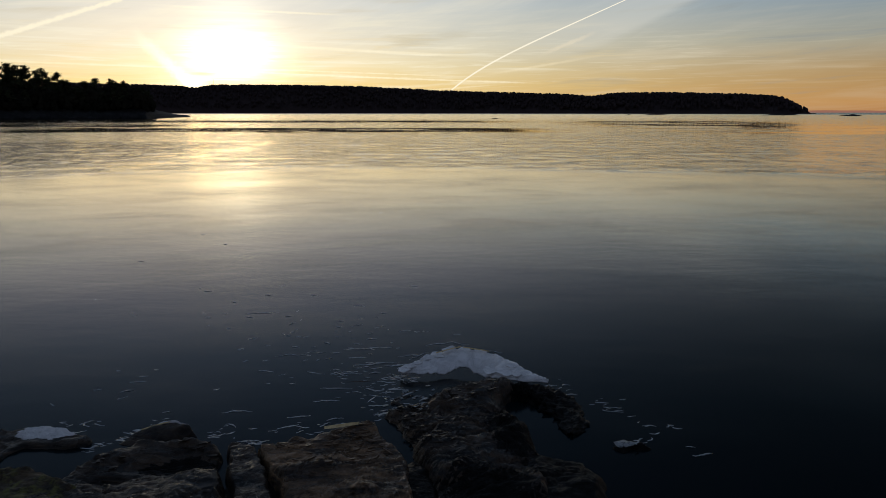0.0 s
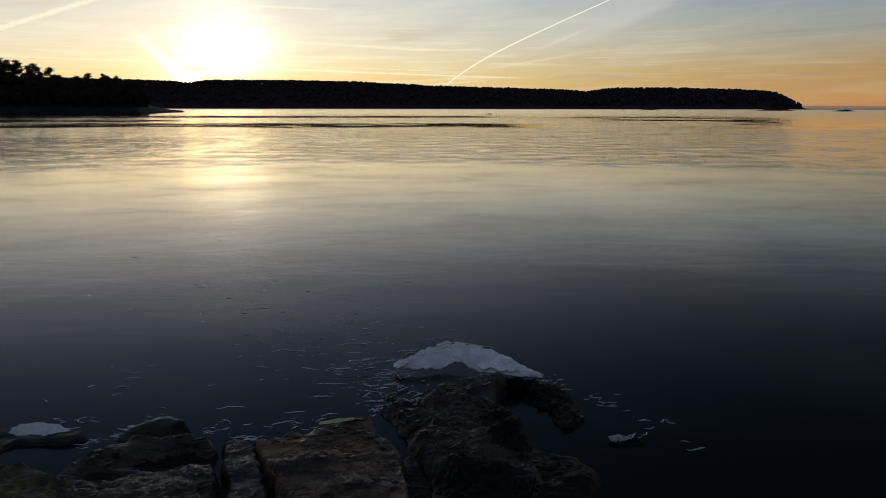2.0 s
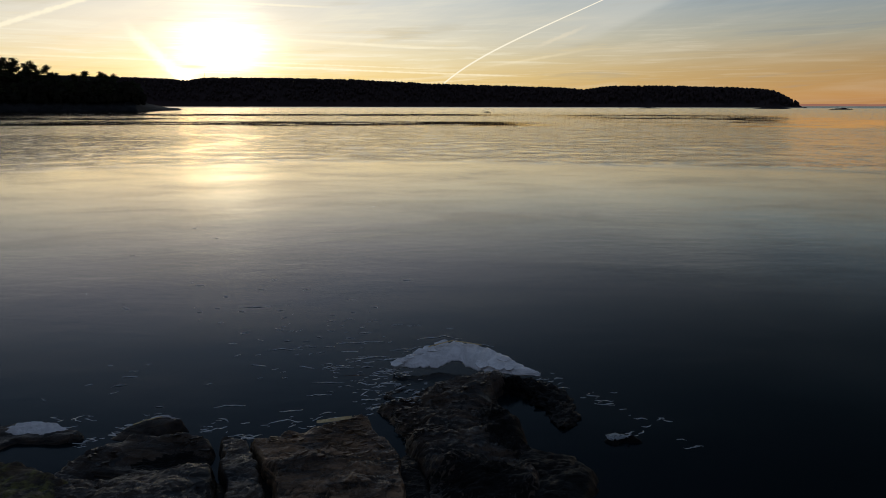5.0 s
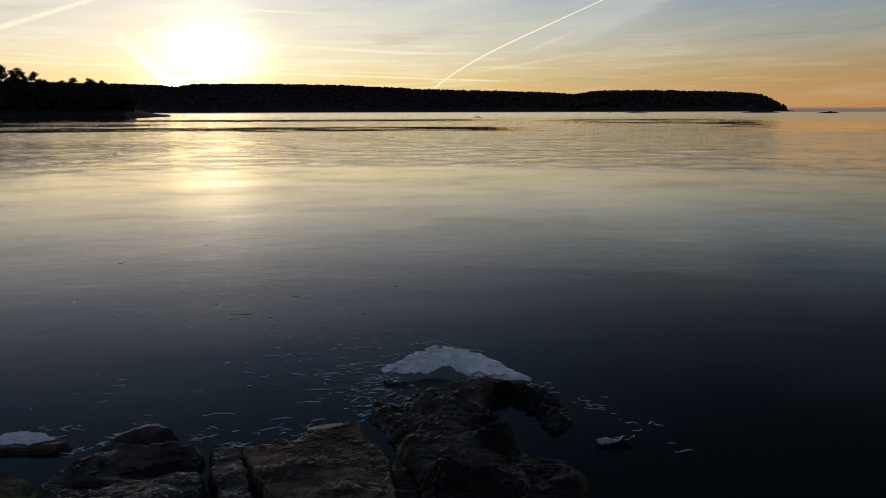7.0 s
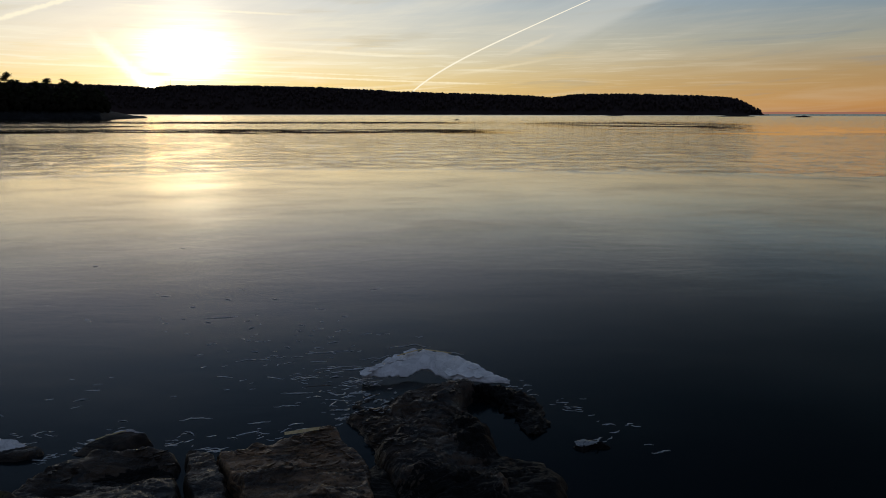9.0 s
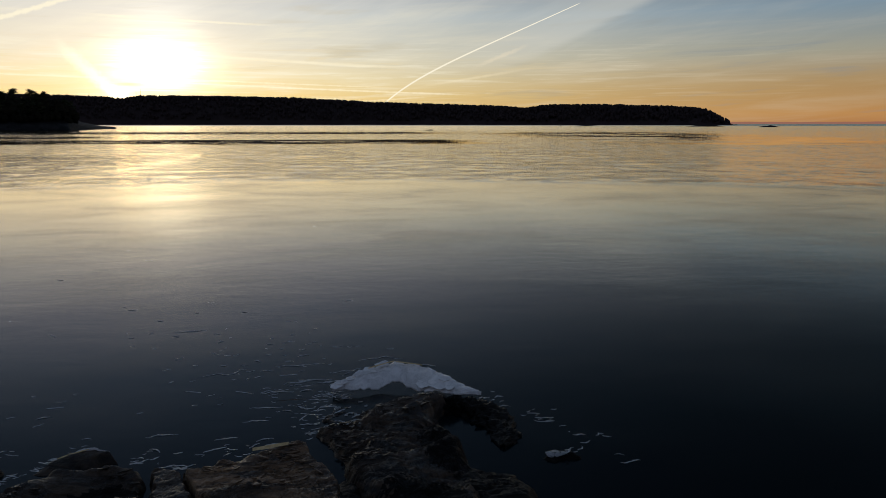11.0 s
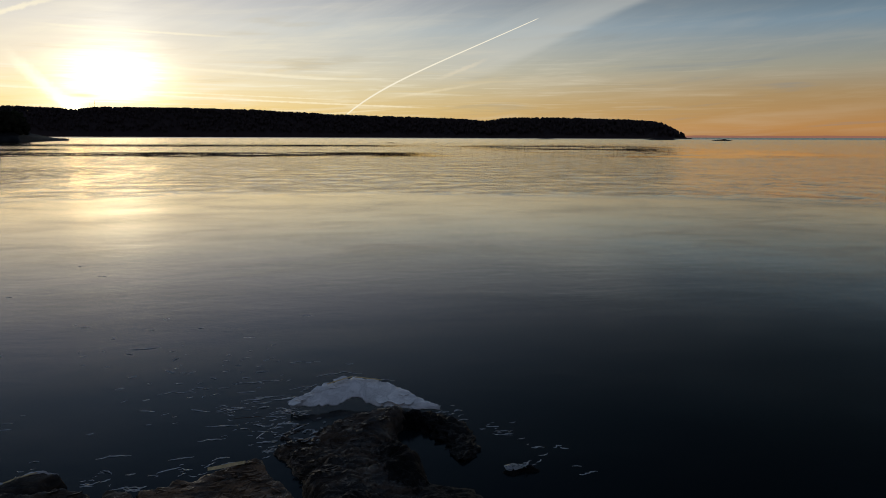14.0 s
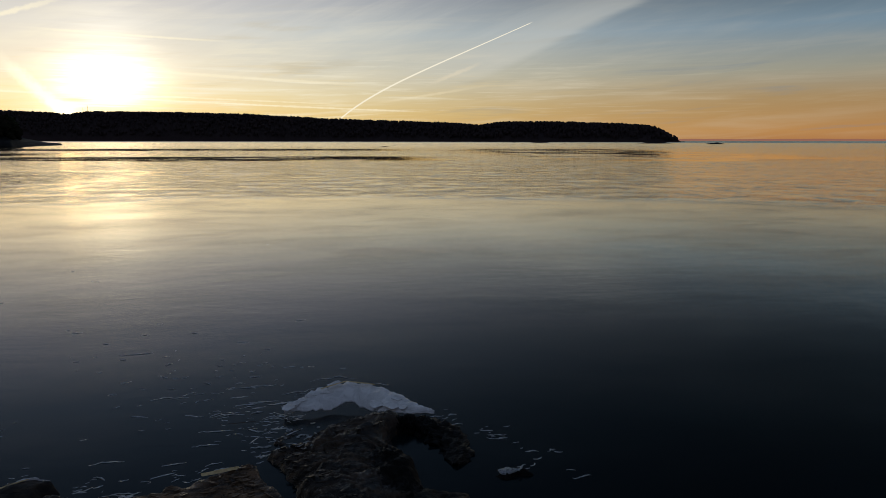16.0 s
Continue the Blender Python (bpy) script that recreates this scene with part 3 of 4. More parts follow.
LEDGE = Slab(((-1.55, 5.50), (-1.32, 5.58), (-1.22, 5.66), (-1.08, 5.59), (-0.92, 5.68), (-0.72, 5.74), (-0.60, 5.76), (-0.50, 5.58), (-0.38, 5.38), (-0.26, 5.20), (-0.20, 4.9), (-0.22, 4.3), (-1.08, 4.2), (-1.16, 4.75), (-1.38, 5.15)),
             0.175, (0.0, 0.02), 11.7, ((-0.62, 5.70, 0.10, 0.06, 0.03), (-1.22, 5.60, 0.10, 0.07, 0.03), (-0.62, 5.45, 0.16, 0.12, -0.04), (-0.80, 4.85, 0.30, 0.10, -0.04)), strike=16, edge=0.06, bed=0.022, pitch=0.11, rug=0.055)
LEDGE.build("rock_ledge", ROCK_LIT, "warm brown layered rock ledge beside a water-filled crack", 0.011)
SADDLE = Slab(((-0.34, 5.34), (-0.22, 5.44), (-0.08, 5.30), (0.02, 4.9), (0.02, 4.2), (-0.5, 4.2), (-0.46, 5.1)), 0.07, (0.0, -0.02), 15.1, strike=14, edge=0.12, bed=0.012, pitch=0.13, rug=0.04)
SADDLE.build("rock_saddle", ROCK_SHADED, "low dark rock joining the ledge to the outcrop", 0.016)
RIB = Slab(((-1.77, 5.62), (-1.56, 5.57), (-1.42, 5.25), (-1.31, 5.0), (-1.19, 4.72), (-1.10, 4.2), (-1.46, 4.2), (-1.52, 4.75), (-1.61, 5.0), (-1.71, 5.3)), 0.115, (0.0, 0.0), 36.2, strike=20, edge=0.035, bed=0.010, pitch=0.12, rug=0.025)
RIB.build("rock_rib", ROCK_DIM, "narrow brown rock rib between two dark cracks")
BASIN = Slab(((-1.83, 5.60), (-2.04, 5.66), (-2.27, 5.64), (-2.52, 5.66), (-2.70, 5.50), (-2.82, 5.25), (-2.92, 4.98), (-2.7, 4.6), (-2.5, 4.2), (-1.48, 4.2), (-1.54, 4.75), (-1.64, 5.0), (-1.75, 5.3)), 0.125, (0.03, 0.0), 31.4,
             ((-2.08, 5.25, 0.40, 0.19, -0.11), (-1.84, 5.10, 0.16, 0.08, 0.03), (-2.52, 5.00, 0.13, 0.07, -0.15), (-2.20, 5.58, 0.5, 0.06, 0.02)), strike=12, edge=0.09, bed=0.014, pitch=0.16, rug=0.05)
BASIN.build("hollowed_rock", ROCK_DIM, "brown rock with a dark worn hollow on top")
HUMP = Slab(((-2.92, 5.74), (-2.62, 5.68), (-2.32, 5.70), (-2.10, 5.92), (-2.18, 6.02), (-2.45, 6.02), (-2.72, 5.96)), 0.035, (0.05, 0.10), 41.9, ((-2.36, 5.90, 0.24, 0.12, 0.085), (-2.62, 5.88, 0.14, 0.10, 0.02)), strike=14, edge=0.10, bed=0.004, pitch=0.12, rug=0.012)
HUMP.build("humped_rock", ROCK_DIM, "small humped rock rimmed with ice at the water's edge")
LOW = Slab(((-4.3, 6.06), (-3.78, 6.0), (-3.60, 6.06), (-3.34, 6.05), (-3.14, 5.95), (-2.96, 5.82), (-3.02, 5.68), (-3.28, 5.62), (-3.50, 5.64), (-3.58, 5.45), (-3.9, 5.3), (-4.3, 5.3)), 0.055, (-0.01, 0.0), 51.2, strike=8, edge=0.08, bed=0.012, pitch=0.14, rug=0.04)
LOW.build("low_rock", ROCK_DARK, "low black rock awash, carrying a patch of white ice", 0.018)
MOSS = Slab(((-4.3, 5.45), (-3.60, 5.48), (-3.34, 5.20), (-3.06, 5.08), (-2.84, 5.06), (-2.60, 4.92), (-2.58, 4.5), (-2.7, 4.1), (-4.3, 4.1)), 0.15, (0.0, -0.03), 61.8, ((-2.72, 4.90, 0.12, 0.08, 0.05),), strike=15, edge=0.16, bed=0.018, pitch=0.14, rug=0.07)
MOSS.build("mossy_rock", ROCK_MOSS, "brown rock with yellow-green moss on the shore", 0.018)
FLAT = Slab(((1.34, 5.70), (1.50, 5.84), (1.63, 5.90), (1.78, 5.78), (1.80, 5.62), (1.52, 5.56)), 0.045, (0.0, 0.0), 71.5, strike=-10, edge=0.12, bed=0.008, pitch=0.1, rug=0.03)
FLAT.build("small_rock", ROCK_SHADED, "small wet rock awash with a cracked ice plate")
SUNK = Slab(((0.52, 5.30), (0.74, 5.56), (0.95, 5.52), (1.18, 5.50), (1.32, 5.28), (1.26, 4.9), (1.1, 4.2), (0.6, 4.2)), 0.075, (-0.03, -0.02), 81.3, strike=-12, edge=0.16, bed=0.012, pitch=0.18, rug=0.05)
SUNK.build("sunken_rock", WEED_SHADE, "low dark rock sinking into the water", 0.018)
MAIN.flake(((-0.34, 6.22, 0.12, 0.20, 60), (-0.14, 5.75, 0.12, 0.22, 30), (0.20, 6.55, 0.25, 0.20, 30)), 300)
SHELF.flake(((-0.32, 6.80, 0.16, 0.14, 40),), 400)
LEDGE.flake(((-0.60, 5.50, 0.10, 0.12, 44), (-1.15, 5.48, 0.20, 0.08, 30), (-0.75, 5.15, 0.25, 0.15, 24)), 500)
BASIN.flake(((-1.90, 5.50, 0.10, 0.05, 14), (-2.60, 5.30, 0.10, 0.12, 16)), 600)


def drape(name, category, mat, rock, cx, cy, rx, ry, turn, seed, label, thick=0.004):
    """A thin dark sheet or ice crust that follows the rock it sits on, with a ragged rim."""
    rings, spokes = 34, 90
    verts, faces = [], []
    a0 = radians(turn)
    for k in range(rings + 1):
        t = k / rings
        for i in range(spokes):
            a = 2 * math.pi * i / spokes
            q = t * (1 + 0.3 * fbm(1.3 * math.cos(a), 1.3 * math.sin(a), seed, 3, 0.9) + 0.22 * fbm(5 * math.cos(a), 5 * math.sin(a), seed, 3, 0.6))
            u, v = q * rx * math.cos(a), q * ry * math.sin(a)
            x, y = cx + u * math.cos(a0) - v * math.sin(a0), cy + u * math.sin(a0) + v * math.cos(a0)
            lift = (thick + 0.006 * (0.5 + fbm(x * 12, y * 12, seed, 4))) * (1 - t ** 4) - 0.012 * t ** 4
            verts.append((x - cx, y - cy, rock.height(x, y) + lift))
    for k in range(rings):
        for i in range(spokes):
            j = (i + 1) % spokes
            faces.append((k * spokes + i, (k + 1) * spokes + i, (k + 1) * spokes + j, k * spokes + j))
    ob = new(name, mesh(name, verts, faces, mat))
    ob.location = (cx, cy, 0)
    tagged(ob, label, category)


# near-black sheets added to darken the hollow and the outcrop's shaded side and foot
drape("shade_sheet", "algae", WEED_SHADE, BASIN, -2.08, 5.25, 0.34, 0.16, 4, 3.0, "black sheet darkening a worn hollow of the rock", 0.016)
drape("shade_sheet", "algae", WEED_SHADE, MAIN, 0.56, 5.75, 0.20, 0.50, 10, 5.0, "black sheet darkening the shaded side of the outcrop", 0.012)
drape("shade_sheet", "algae", WEED_SHADE, MAIN, 0.35, 4.85, 0.46, 0.42, 0, 7.0, "black sheet darkening the foot of the outcrop")


drape("ice_ridge", "ice ridge", ICE, HUMP, -2.36, 5.93, 0.15, 0.012, 6, 9.0, "thin curved ice rim over a humped rock", 0.014)


def build_weed():
    """A bent ridge of rock hung with bladder wrack, round a small pool."""
    verts, faces = [], []
    nu, nv = 110, 40
    for i in range(nu):
        t = i / (nu - 1)
        a = radians(118 - 150 * t)
        cx, cy = 0.80 + 0.37 * math.cos(a), 6.25 + 0.60 * math.sin(a)
        w = (0.20 * math.sin(math.pi * min(1, t * 0.9 + 0.08)) ** 0.6) * (1 + 0.25 * fbm(t * 6, 0, 3, 4))
        for j in range(nv):
            b = math.pi * (j / (nv - 1))
            s = 1 + 0.35 * fbm(t * 14, b * 2.5, 9, 5, 0.7)
            rr = w * math.cos(b) * s
            verts.append((cx + rr * math.cos(a), cy + rr * math.sin(a), -0.03 + 0.16 * math.sin(b) * s * (1 - 0.6 * t)))
    for i in range(nu - 1):
        for j in range(nv - 1):
            faces.append((i * nv + j, i * nv + j + 1, (i + 1) * nv + j + 1, (i + 1) * nv + j))
    tagged(new("seaweed_ridge", mesh("seaweed_ridge", verts, faces, WEED_SHADE)), "black seaweed-covered rock ridge curving round a pool", "seaweed")


build_weed()


# ---- ice ----
def spline(points, t):
    """Smooth way through a few places, t from 0 to 1."""
    q = t * (len(points) - 1)
    i = min(int(q), len(points) - 2)
    f = q - i
    a, b, c, d = (Vector(points[max(0, min(len(points) - 1, i + k))]) for k in (-1, 0, 1, 2))
    return 0.5 * (2 * b + (c - a) * f + (2 * a - 5 * b + 4 * c - d) * f * f + (3 * b - a - 3 * c + d) * f ** 3)


# collar of ice left standing when the water sank: its crest and its foot
CREST = ((-0.46, 7.36, 0.06), (-0.32, 7.45, 0.11), (-0.14, 7.56, 0.16), (0.13, 7.70, 0.205), (0.41, 7.63, 0.215), (0.69, 7.33, 0.21), (0.93, 7.00, 0.175), (1.06, 6.90, 0.14))
FOOT = ((-0.45, 7.33, 0.045), (-0.32, 7.34, 0.05), (-0.18, 7.33, 0.05), (0.08, 7.38, 0.035), (0.36, 7.32, 0.05), (0.53, 7.08, 0.075), (0.77, 6.95, 0.11), (1.05, 6.86, 0.13))


def collar(t, s):
    a, b = spline(CREST, t), spline(FOOT, t)
    b = b.lerp(a, 0.16 * max(0.0, min(1.0, 0.4 + 1.6 * fbm(t * 9, 4.0, 2.0, 5, 0.8))) + 0.25 * max(0.0, fbm(t * 5, 1.0, 8.0, 3)))
    a = a + Vector((0.0, 0.02, 0.02)) * fbm(t * 22, 9.0, 1.0, 4, 0.7)
    p = a.lerp(b, s)
    p.z += 0.03 * math.sin(math.pi * s) + 0.009 * fbm(p.x * 7, p.y * 7, 4.0, 5, 0.8)
    p.y += 0.006 * fbm(p.x * 16, p.z * 26, 6.0, 4, 0.7)
    return p


def build_ice_cap():
    root = new("ice_crescent")
    base = Vector((0.2, 7.2, 0.0))
    root.location = base
    tagged(root, "white cracked crescent of shore ice draped over the rock", "ice")
    nu, nv = 210, 26
    verts, faces = [], []
    for side in (0, 1):
        for i in range(nu):
            for j in range(nv):
                verts.append(collar(i / (nu - 1), j / (nv - 1)) - base - Vector((0.0, -0.006, 0.012)) * side)
    o = nu * nv
    for i in range(nu - 1):
        for j in range(nv - 1):
            q = (i * nv + j, (i + 1) * nv + j, (i + 1) * nv + j + 1, i * nv + j + 1)
            faces.append(q)
            faces.append(tuple(o + k for k in q[::-1]))
        faces.append((i * nv, o + i * nv, o + (i + 1) * nv, (i + 1) * nv))
        faces.append((i * nv + nv - 1, (i + 1) * nv + nv - 1, o + (i + 1) * nv + nv - 1, o + i * nv + nv - 1))
    for j in range(nv - 1):
        k = (nu - 1) * nv
        faces.append((j, j + 1, o + j + 1, o + j))
        faces.append((k + j, o + k + j, o + k + j + 1, k + j + 1))
    part("ice_sheet", mesh("ice_sheet", verts, faces, ICE), root)
    rnd = random.Random(4)
    # plates: place along and down the collar, size, how far they lie back
    spots = [(rnd.uniform(0.10, 0.95), rnd.uniform(0.15, 0.85), rnd.uniform(0.04, 0.10), rnd.uniform(0.4, 0.8)) for _ in range(5)]
    spots += [(0.66, 0.78, 0.13, 0.35), (0.74, 0.72, 0.11, 0.30), (0.34, 0.02, 0.14, 0.15), (0.40, 0.00, 0.11, 0.25), (0.27, 0.05, 0.10, 0.12), (0.20, 0.10, 0.12, 0.10), (0.12, 0.3, 0.10, 0.06), (0.06, 0.4, 0.12, 0.05)]
    for k, (t, s, size, back) in enumerate(spots):
        p = collar(t, s)
        outline = [(size * rnd.uniform(0.7, 1.2) * math.cos(b), size * 0.55 * rnd.uniform(0.5, 1.2) * math.sin(b)) for b in [2 * math.pi * q / 6 + rnd.uniform(-0.3, 0.3) for q in range(6)]]
        ob = part("ice_plate", mesh("ice_plate", *plate(outline, 0.005, k), ICE, False), root)
        way = spline(CREST, min(1.0, t + 0.03)) - spline(CREST, max(0.0, t - 0.03))
        ob.location = p - base + Vector((0.0, -0.004, 0.004))
        ob.rotation_euler = (back + rnd.uniform(-0.1, 0.1), rnd.uniform(-0.08, 0.08) - 0.5 * math.atan2(way.z, math.hypot(way.x, way.y)), math.atan2(way.y, way.x) + rnd.uniform(-0.3, 0.3))


build_ice_cap()


def lone_plate(name, label, x, y, z, rx, ry, seed, tilt=(0.0, 0.0), thick=0.02, mat=ICE):
    rnd = random.Random(seed)
    outline = [(rx * rnd.uniform(0.55, 1.2) * math.cos(b), ry * rnd.uniform(0.55, 1.2) * math.sin(b)) for b in [2 * math.pi * q / 13 for q in range(13)]]
    ob = new(name, mesh(name, *plate(outline, thick, seed, 0.01), mat, False))
    ob.location, ob.rotation_euler = (x, y, z), (tilt[0], tilt[1], rnd.uniform(-0.3, 0.3))
    return tagged(ob, label, "ice")


for k, row in enumerate(((-3.50, 5.90, 0.19, 0.11, -4), (-3.32, 5.86, 0.14, 0.09, 8), (-3.60, 5.84, 0.10, 0.05, -10))):
    drape("ice_patch", "ice", ICE, LOW, *row, 14.0 + k, "white ragged ice patch frozen onto a low black rock", 0.016)
lone_plate("tilted_ice_plate", "grey ice plate lifted against a small wet rock", 1.53, 5.71, FLAT.height(1.53, 5.71) + 0.004, 0.12, 0.055, 12, (0.14, -0.06), 0.005, ICE_CLEAR)


def sliver(length, width, height, bend, seed):
    """A narrow upturned ice edge, ragged and tapered."""
    verts, faces = [], []
    n = 12
    for i in range(n):
        t = i / (n - 1)
        x = length * (t - 0.5)
        y = bend * length * (4 * (t - 0.5) ** 2 - 1) + 0.13 * length * noise.noise(Vector((t * 4, seed, 0)))
        w = width * (0.35 + 0.65 * math.sin(math.pi * t)) * (1 + 0.4 * noise.noise(Vector((t * 7, seed, 3))))
        h = height * (0.15 + math.sin(math.pi * t)) * (1 + 0.6 * noise.noise(Vector((t * 6, seed, 7))))
        verts += [(x, y - w, 0.0), (x, y - 0.75 * w, h), (x, y + 0.75 * w, h), (x, y + w, 0.0)]
    for i in range(n - 1):
        for k in range(3):
            a = i * 4 + k
            faces.append((a, a + 4, a + 5, a + 1))
    faces += [(0, 1, 2, 3), (4 * n - 1, 4 * n - 2, 4 * n - 3, 4 * n - 4)]
    return verts, faces


def scatter_shards():
    rnd = random.Random(12)
    kinds = []
    for k in range(8):
        kinds.append(mesh("ice_shard", *sliver(rnd.uniform(0.07, 0.20), rnd.uniform(0.004, 0.008), rnd.uniform(0.003, 0.006), rnd.uniform(-0.2, 0.25), k), ICE_GREY, False))
    # clusters: x, y, spread in x, spread in y, count
    spots = ((-0.70, 7.1, 0.30, 0.35, 34), (-0.45, 7.35, 0.16, 0.14, 26), (-0.25, 7.75, 0.25, 0.16, 14), (-0.95, 7.6, 0.35, 0.25, 14), (-1.65, 5.80, 0.12, 0.06, 12), (-2.75, 5.90, 0.12, 0.08, 12), (-2.95, 5.70, 0.08, 0.08, 10), (-3.35, 6.0, 0.22, 0.06, 12), (-0.7, 9.2, 0.8, 0.6, 16), (-2.6, 9.4, 0.8, 0.5, 10), (-1.0, 8.2, 0.7, 0.7, 26), (-2.0, 8.6, 0.6, 0.8, 14), (-1.6, 7.6, 0.5, 0.5, 12), (1.25, 7.1, 0.18, 0.16, 10), (1.55, 6.6, 0.20, 0.22, 12),
             (1.9, 6.15, 0.22, 0.14, 9), (1.7, 5.75, 0.12, 0.10, 5), (2.1, 5.6, 0.2, 0.15, 3), (-1.3, 6.1, 0.35, 0.16, 16), (-1.9, 6.0, 0.18, 0.12, 10), (-2.6, 6.25, 0.3, 0.2, 10),
             (-3.3, 6.15, 0.3, 0.12, 10), (-2.9, 7.0, 0.7, 0.4, 9), (-3.2, 10.5, 2.0, 1.6, 12), (-0.6, 6.4, 0.12, 0.25, 12), (-0.32, 6.60, 0.22, 0.32, 18), (-5.5, 15.0, 3.0, 2.5, 5))
    for x, y, sx, sy, count in spots:
        for _ in range(count):
            px, py = rnd.gauss(x, sx * 0.6), rnd.gauss(y, sy * 0.6)
            z = max(rock.height(px, py) for rock in (MAIN, SHELF, LEDGE, RIB, HUMP, FLAT))
            z = max(z, 0.0)
            ob = new("ice_shard", rnd.choice(kinds))
            s = rnd.uniform(0.5, 1.3)
            ob.matrix_world = Matrix.LocRotScale((px, py, z + (0.004 if z > 0 else -0.001)), Euler((rnd.uniform(-0.05, 0.12), rnd.uniform(-0.04, 0.04), rnd.gauss(0.1, 0.45))), (s, s, s))
            tagged(ob, "thin clear shard frozen into the ice surface", "ice shard", "ice shards")


scatter_shards()


def scatter_crumbs():
    """Broken crumbs of ice left on the low shelf."""
    rnd = random.Random(31)
    kinds = []
    for k in range(6):
        size = rnd.uniform(0.022, 0.045)
        outline = [(size * rnd.uniform(0.7, 1.4) * math.cos(b), size * 0.7 * rnd.uniform(0.4, 1.2) * math.sin(b)) for b in [2 * math.pi * q / 6 + rnd.uniform(-0.3, 0.3) for q in range(6)]]
        kinds.append(mesh("ice_crumb", *plate(outline, 0.008, 90 + k), ICE_CLEAR, False))
    for _ in range(34):
        px, py = rnd.uniform(-0.62, -0.08), rnd.gauss(6.68, 0.22)
        z = max(MAIN.height(px, py), SHELF.height(px, py), 0.0)
        ob = new("ice_crumb", rnd.choice(kinds))
        s = rnd.uniform(0.35, 1.0)
        ob.matrix_world = Matrix.LocRotScale((px, py, z), Euler((rnd.uniform(-0.15, 0.3), rnd.uniform(-0.2, 0.2), rnd.uniform(-1.5, 1.5))), (s, s, s))
        tagged(ob, "small broken ice crumb on a wet rock shelf", "ice crumb", "ice crumbs")


scatter_crumbs()


def ice_ridge(x, y, length, bend, turn, seed):
    ob = new("ice_ridge", mesh("ice_ridge", *sliver(length, 0.008, 0.006, bend, seed), ICE_GREY, False))
    ob.location, ob.rotation_euler = (x, y, -0.001), (0, 0, radians(turn))
    tagged(ob, "long thin raised ridge along a crack in the ice", "ice ridge", "ice ridges")


for k, row in enumerate(((-1.75, 8.05, 0.42, -0.10, 4), (-1.05, 7.45, 0.36, -0.08, 6), (-0.9, 8.35, 0.45, 0.06, 8), (-1.1, 7.05, 0.34, 0.02, 2), (-2.55, 9.9, 0.45, 0.03, 6), (-1.35, 6.35, 0.22, 0.05, 14),
                         (-0.55, 7.75, 0.30, 0.1, 12), (-1.0, 6.28, 0.16, -0.12, 20), (0.2, 8.2, 0.4, -0.12, -3), (-1.95, 6.45, 0.3, -0.05, 8), (-1.15, 6.72, 0.26, 0.03, 8), (-0.75, 7.75, 0.55, -0.08, 14), (0.05, 8.45, 0.55, -0.14, 4), (-0.35, 8.10, 0.40, 0.06, 18), (0.55, 8.20, 0.30, -0.05, -14))):
    ice_ridge(*row, 60 + k)


def reed(name, label, a, b, width, mat=None):
    """A flat dry reed or splinter lying between two places."""
    va, vb = Vector(a), Vector(b)
    way = (vb - va)
    side = way.cross(Vector((0, 0, 1))).normalized() * width
    verts, faces = [], []
    n = 9
    for i in range(n):
        t = i / (n - 1)
        c = way * t + Vector((0, 0, 0.003 * math.sin(math.pi * t) + 0.003 * noise.noise(Vector((t * 5, width * 90, 1)))))
        w = side * (0.35 + 0.65 * math.sin(math.pi * min(1, 0.15 + t * 0.8)))
        verts += [c - w, c + Vector((0, 0, width * 0.7)), c + w, c - Vector((0, 0, width * 0.3))]
    for i in range(n - 1):
        for k in range(4):
            faces.append((i * 4 + k, i * 4 + (k + 1) % 4, i * 4 + 4 + (k + 1) % 4, i * 4 + 4 + k))
    faces += [(3, 2, 1, 0), (4 * n - 4, 4 * n - 3, 4 * n - 2, 4 * n - 1)]
    ob = new(name, mesh(name, verts, faces, mat or STRAW, False))
    ob.location = va
    return tagged(ob, label, "driftwood")


reed("reed", "dry golden reed lying on the shore ice", (0.22, 7.66, 0.236), (0.50, 7.54, 0.230), 0.012)
reed("reed", "short dry reed stuck in the shore ice", (-0.08, 7.56, 0.205), (0.20, 7.68, 0.238), 0.012)
chip_z = max(LEDGE.height(-1.02 + 0.03 * k, 5.58 + 0.008 * k) for k in range(11)) + 0.004
reed("wood_chip", "pale golden wood splinter on the rock ledge", (-0.98, 5.58, chip_z), (-0.70, 5.66, chip_z + 0.006), 0.026)
reed("twig", "dark bare twig frozen into the ice", (-1.08, 7.22, -0.004), (-0.72, 7.26, -0.004), 0.007, BARK)
reed("reed", "reed lying over a humped rock", (-2.62, 5.88, HUMP.height(-2.62, 5.88) + 0.004), (-2.38, 5.92, HUMP.height(-2.38, 5.92) + 0.008), 0.010)


# ---- far shores ----
def far_place(az, dist):
    return dist * math.sin(radians(az)), dist * math.cos(radians(az))


# headland: azimuth, shore distance, height of the tree tops
HEAD = ((-50, 1500, 62), (-34, 1650, 64), (-24, 1700, 63), (-19.4, 1700, 60), (-18.5, 1690, 56), (-17.3, 1680, 62.5), (-12, 1620, 61.5), (-6, 1540, 56.5), (0, 1470, 46.5), (4, 1430, 42.5),
        (9, 1380, 37.5), (11.6, 1350, 33), (13.2, 1330, 38.5), (18, 1300, 37.5), (21, 1290, 34.5), (23.4, 1270, 32), (24.7, 1260, 28), (25.3, 1255, 22), (25.9, 1252, 14), (26.4, 1250, 9), (26.8, 1250, 2))
H_AZ, H_D, H_T = (np.array([r[k] for r in HEAD], float) for k in range(3))
TREE = 11.0


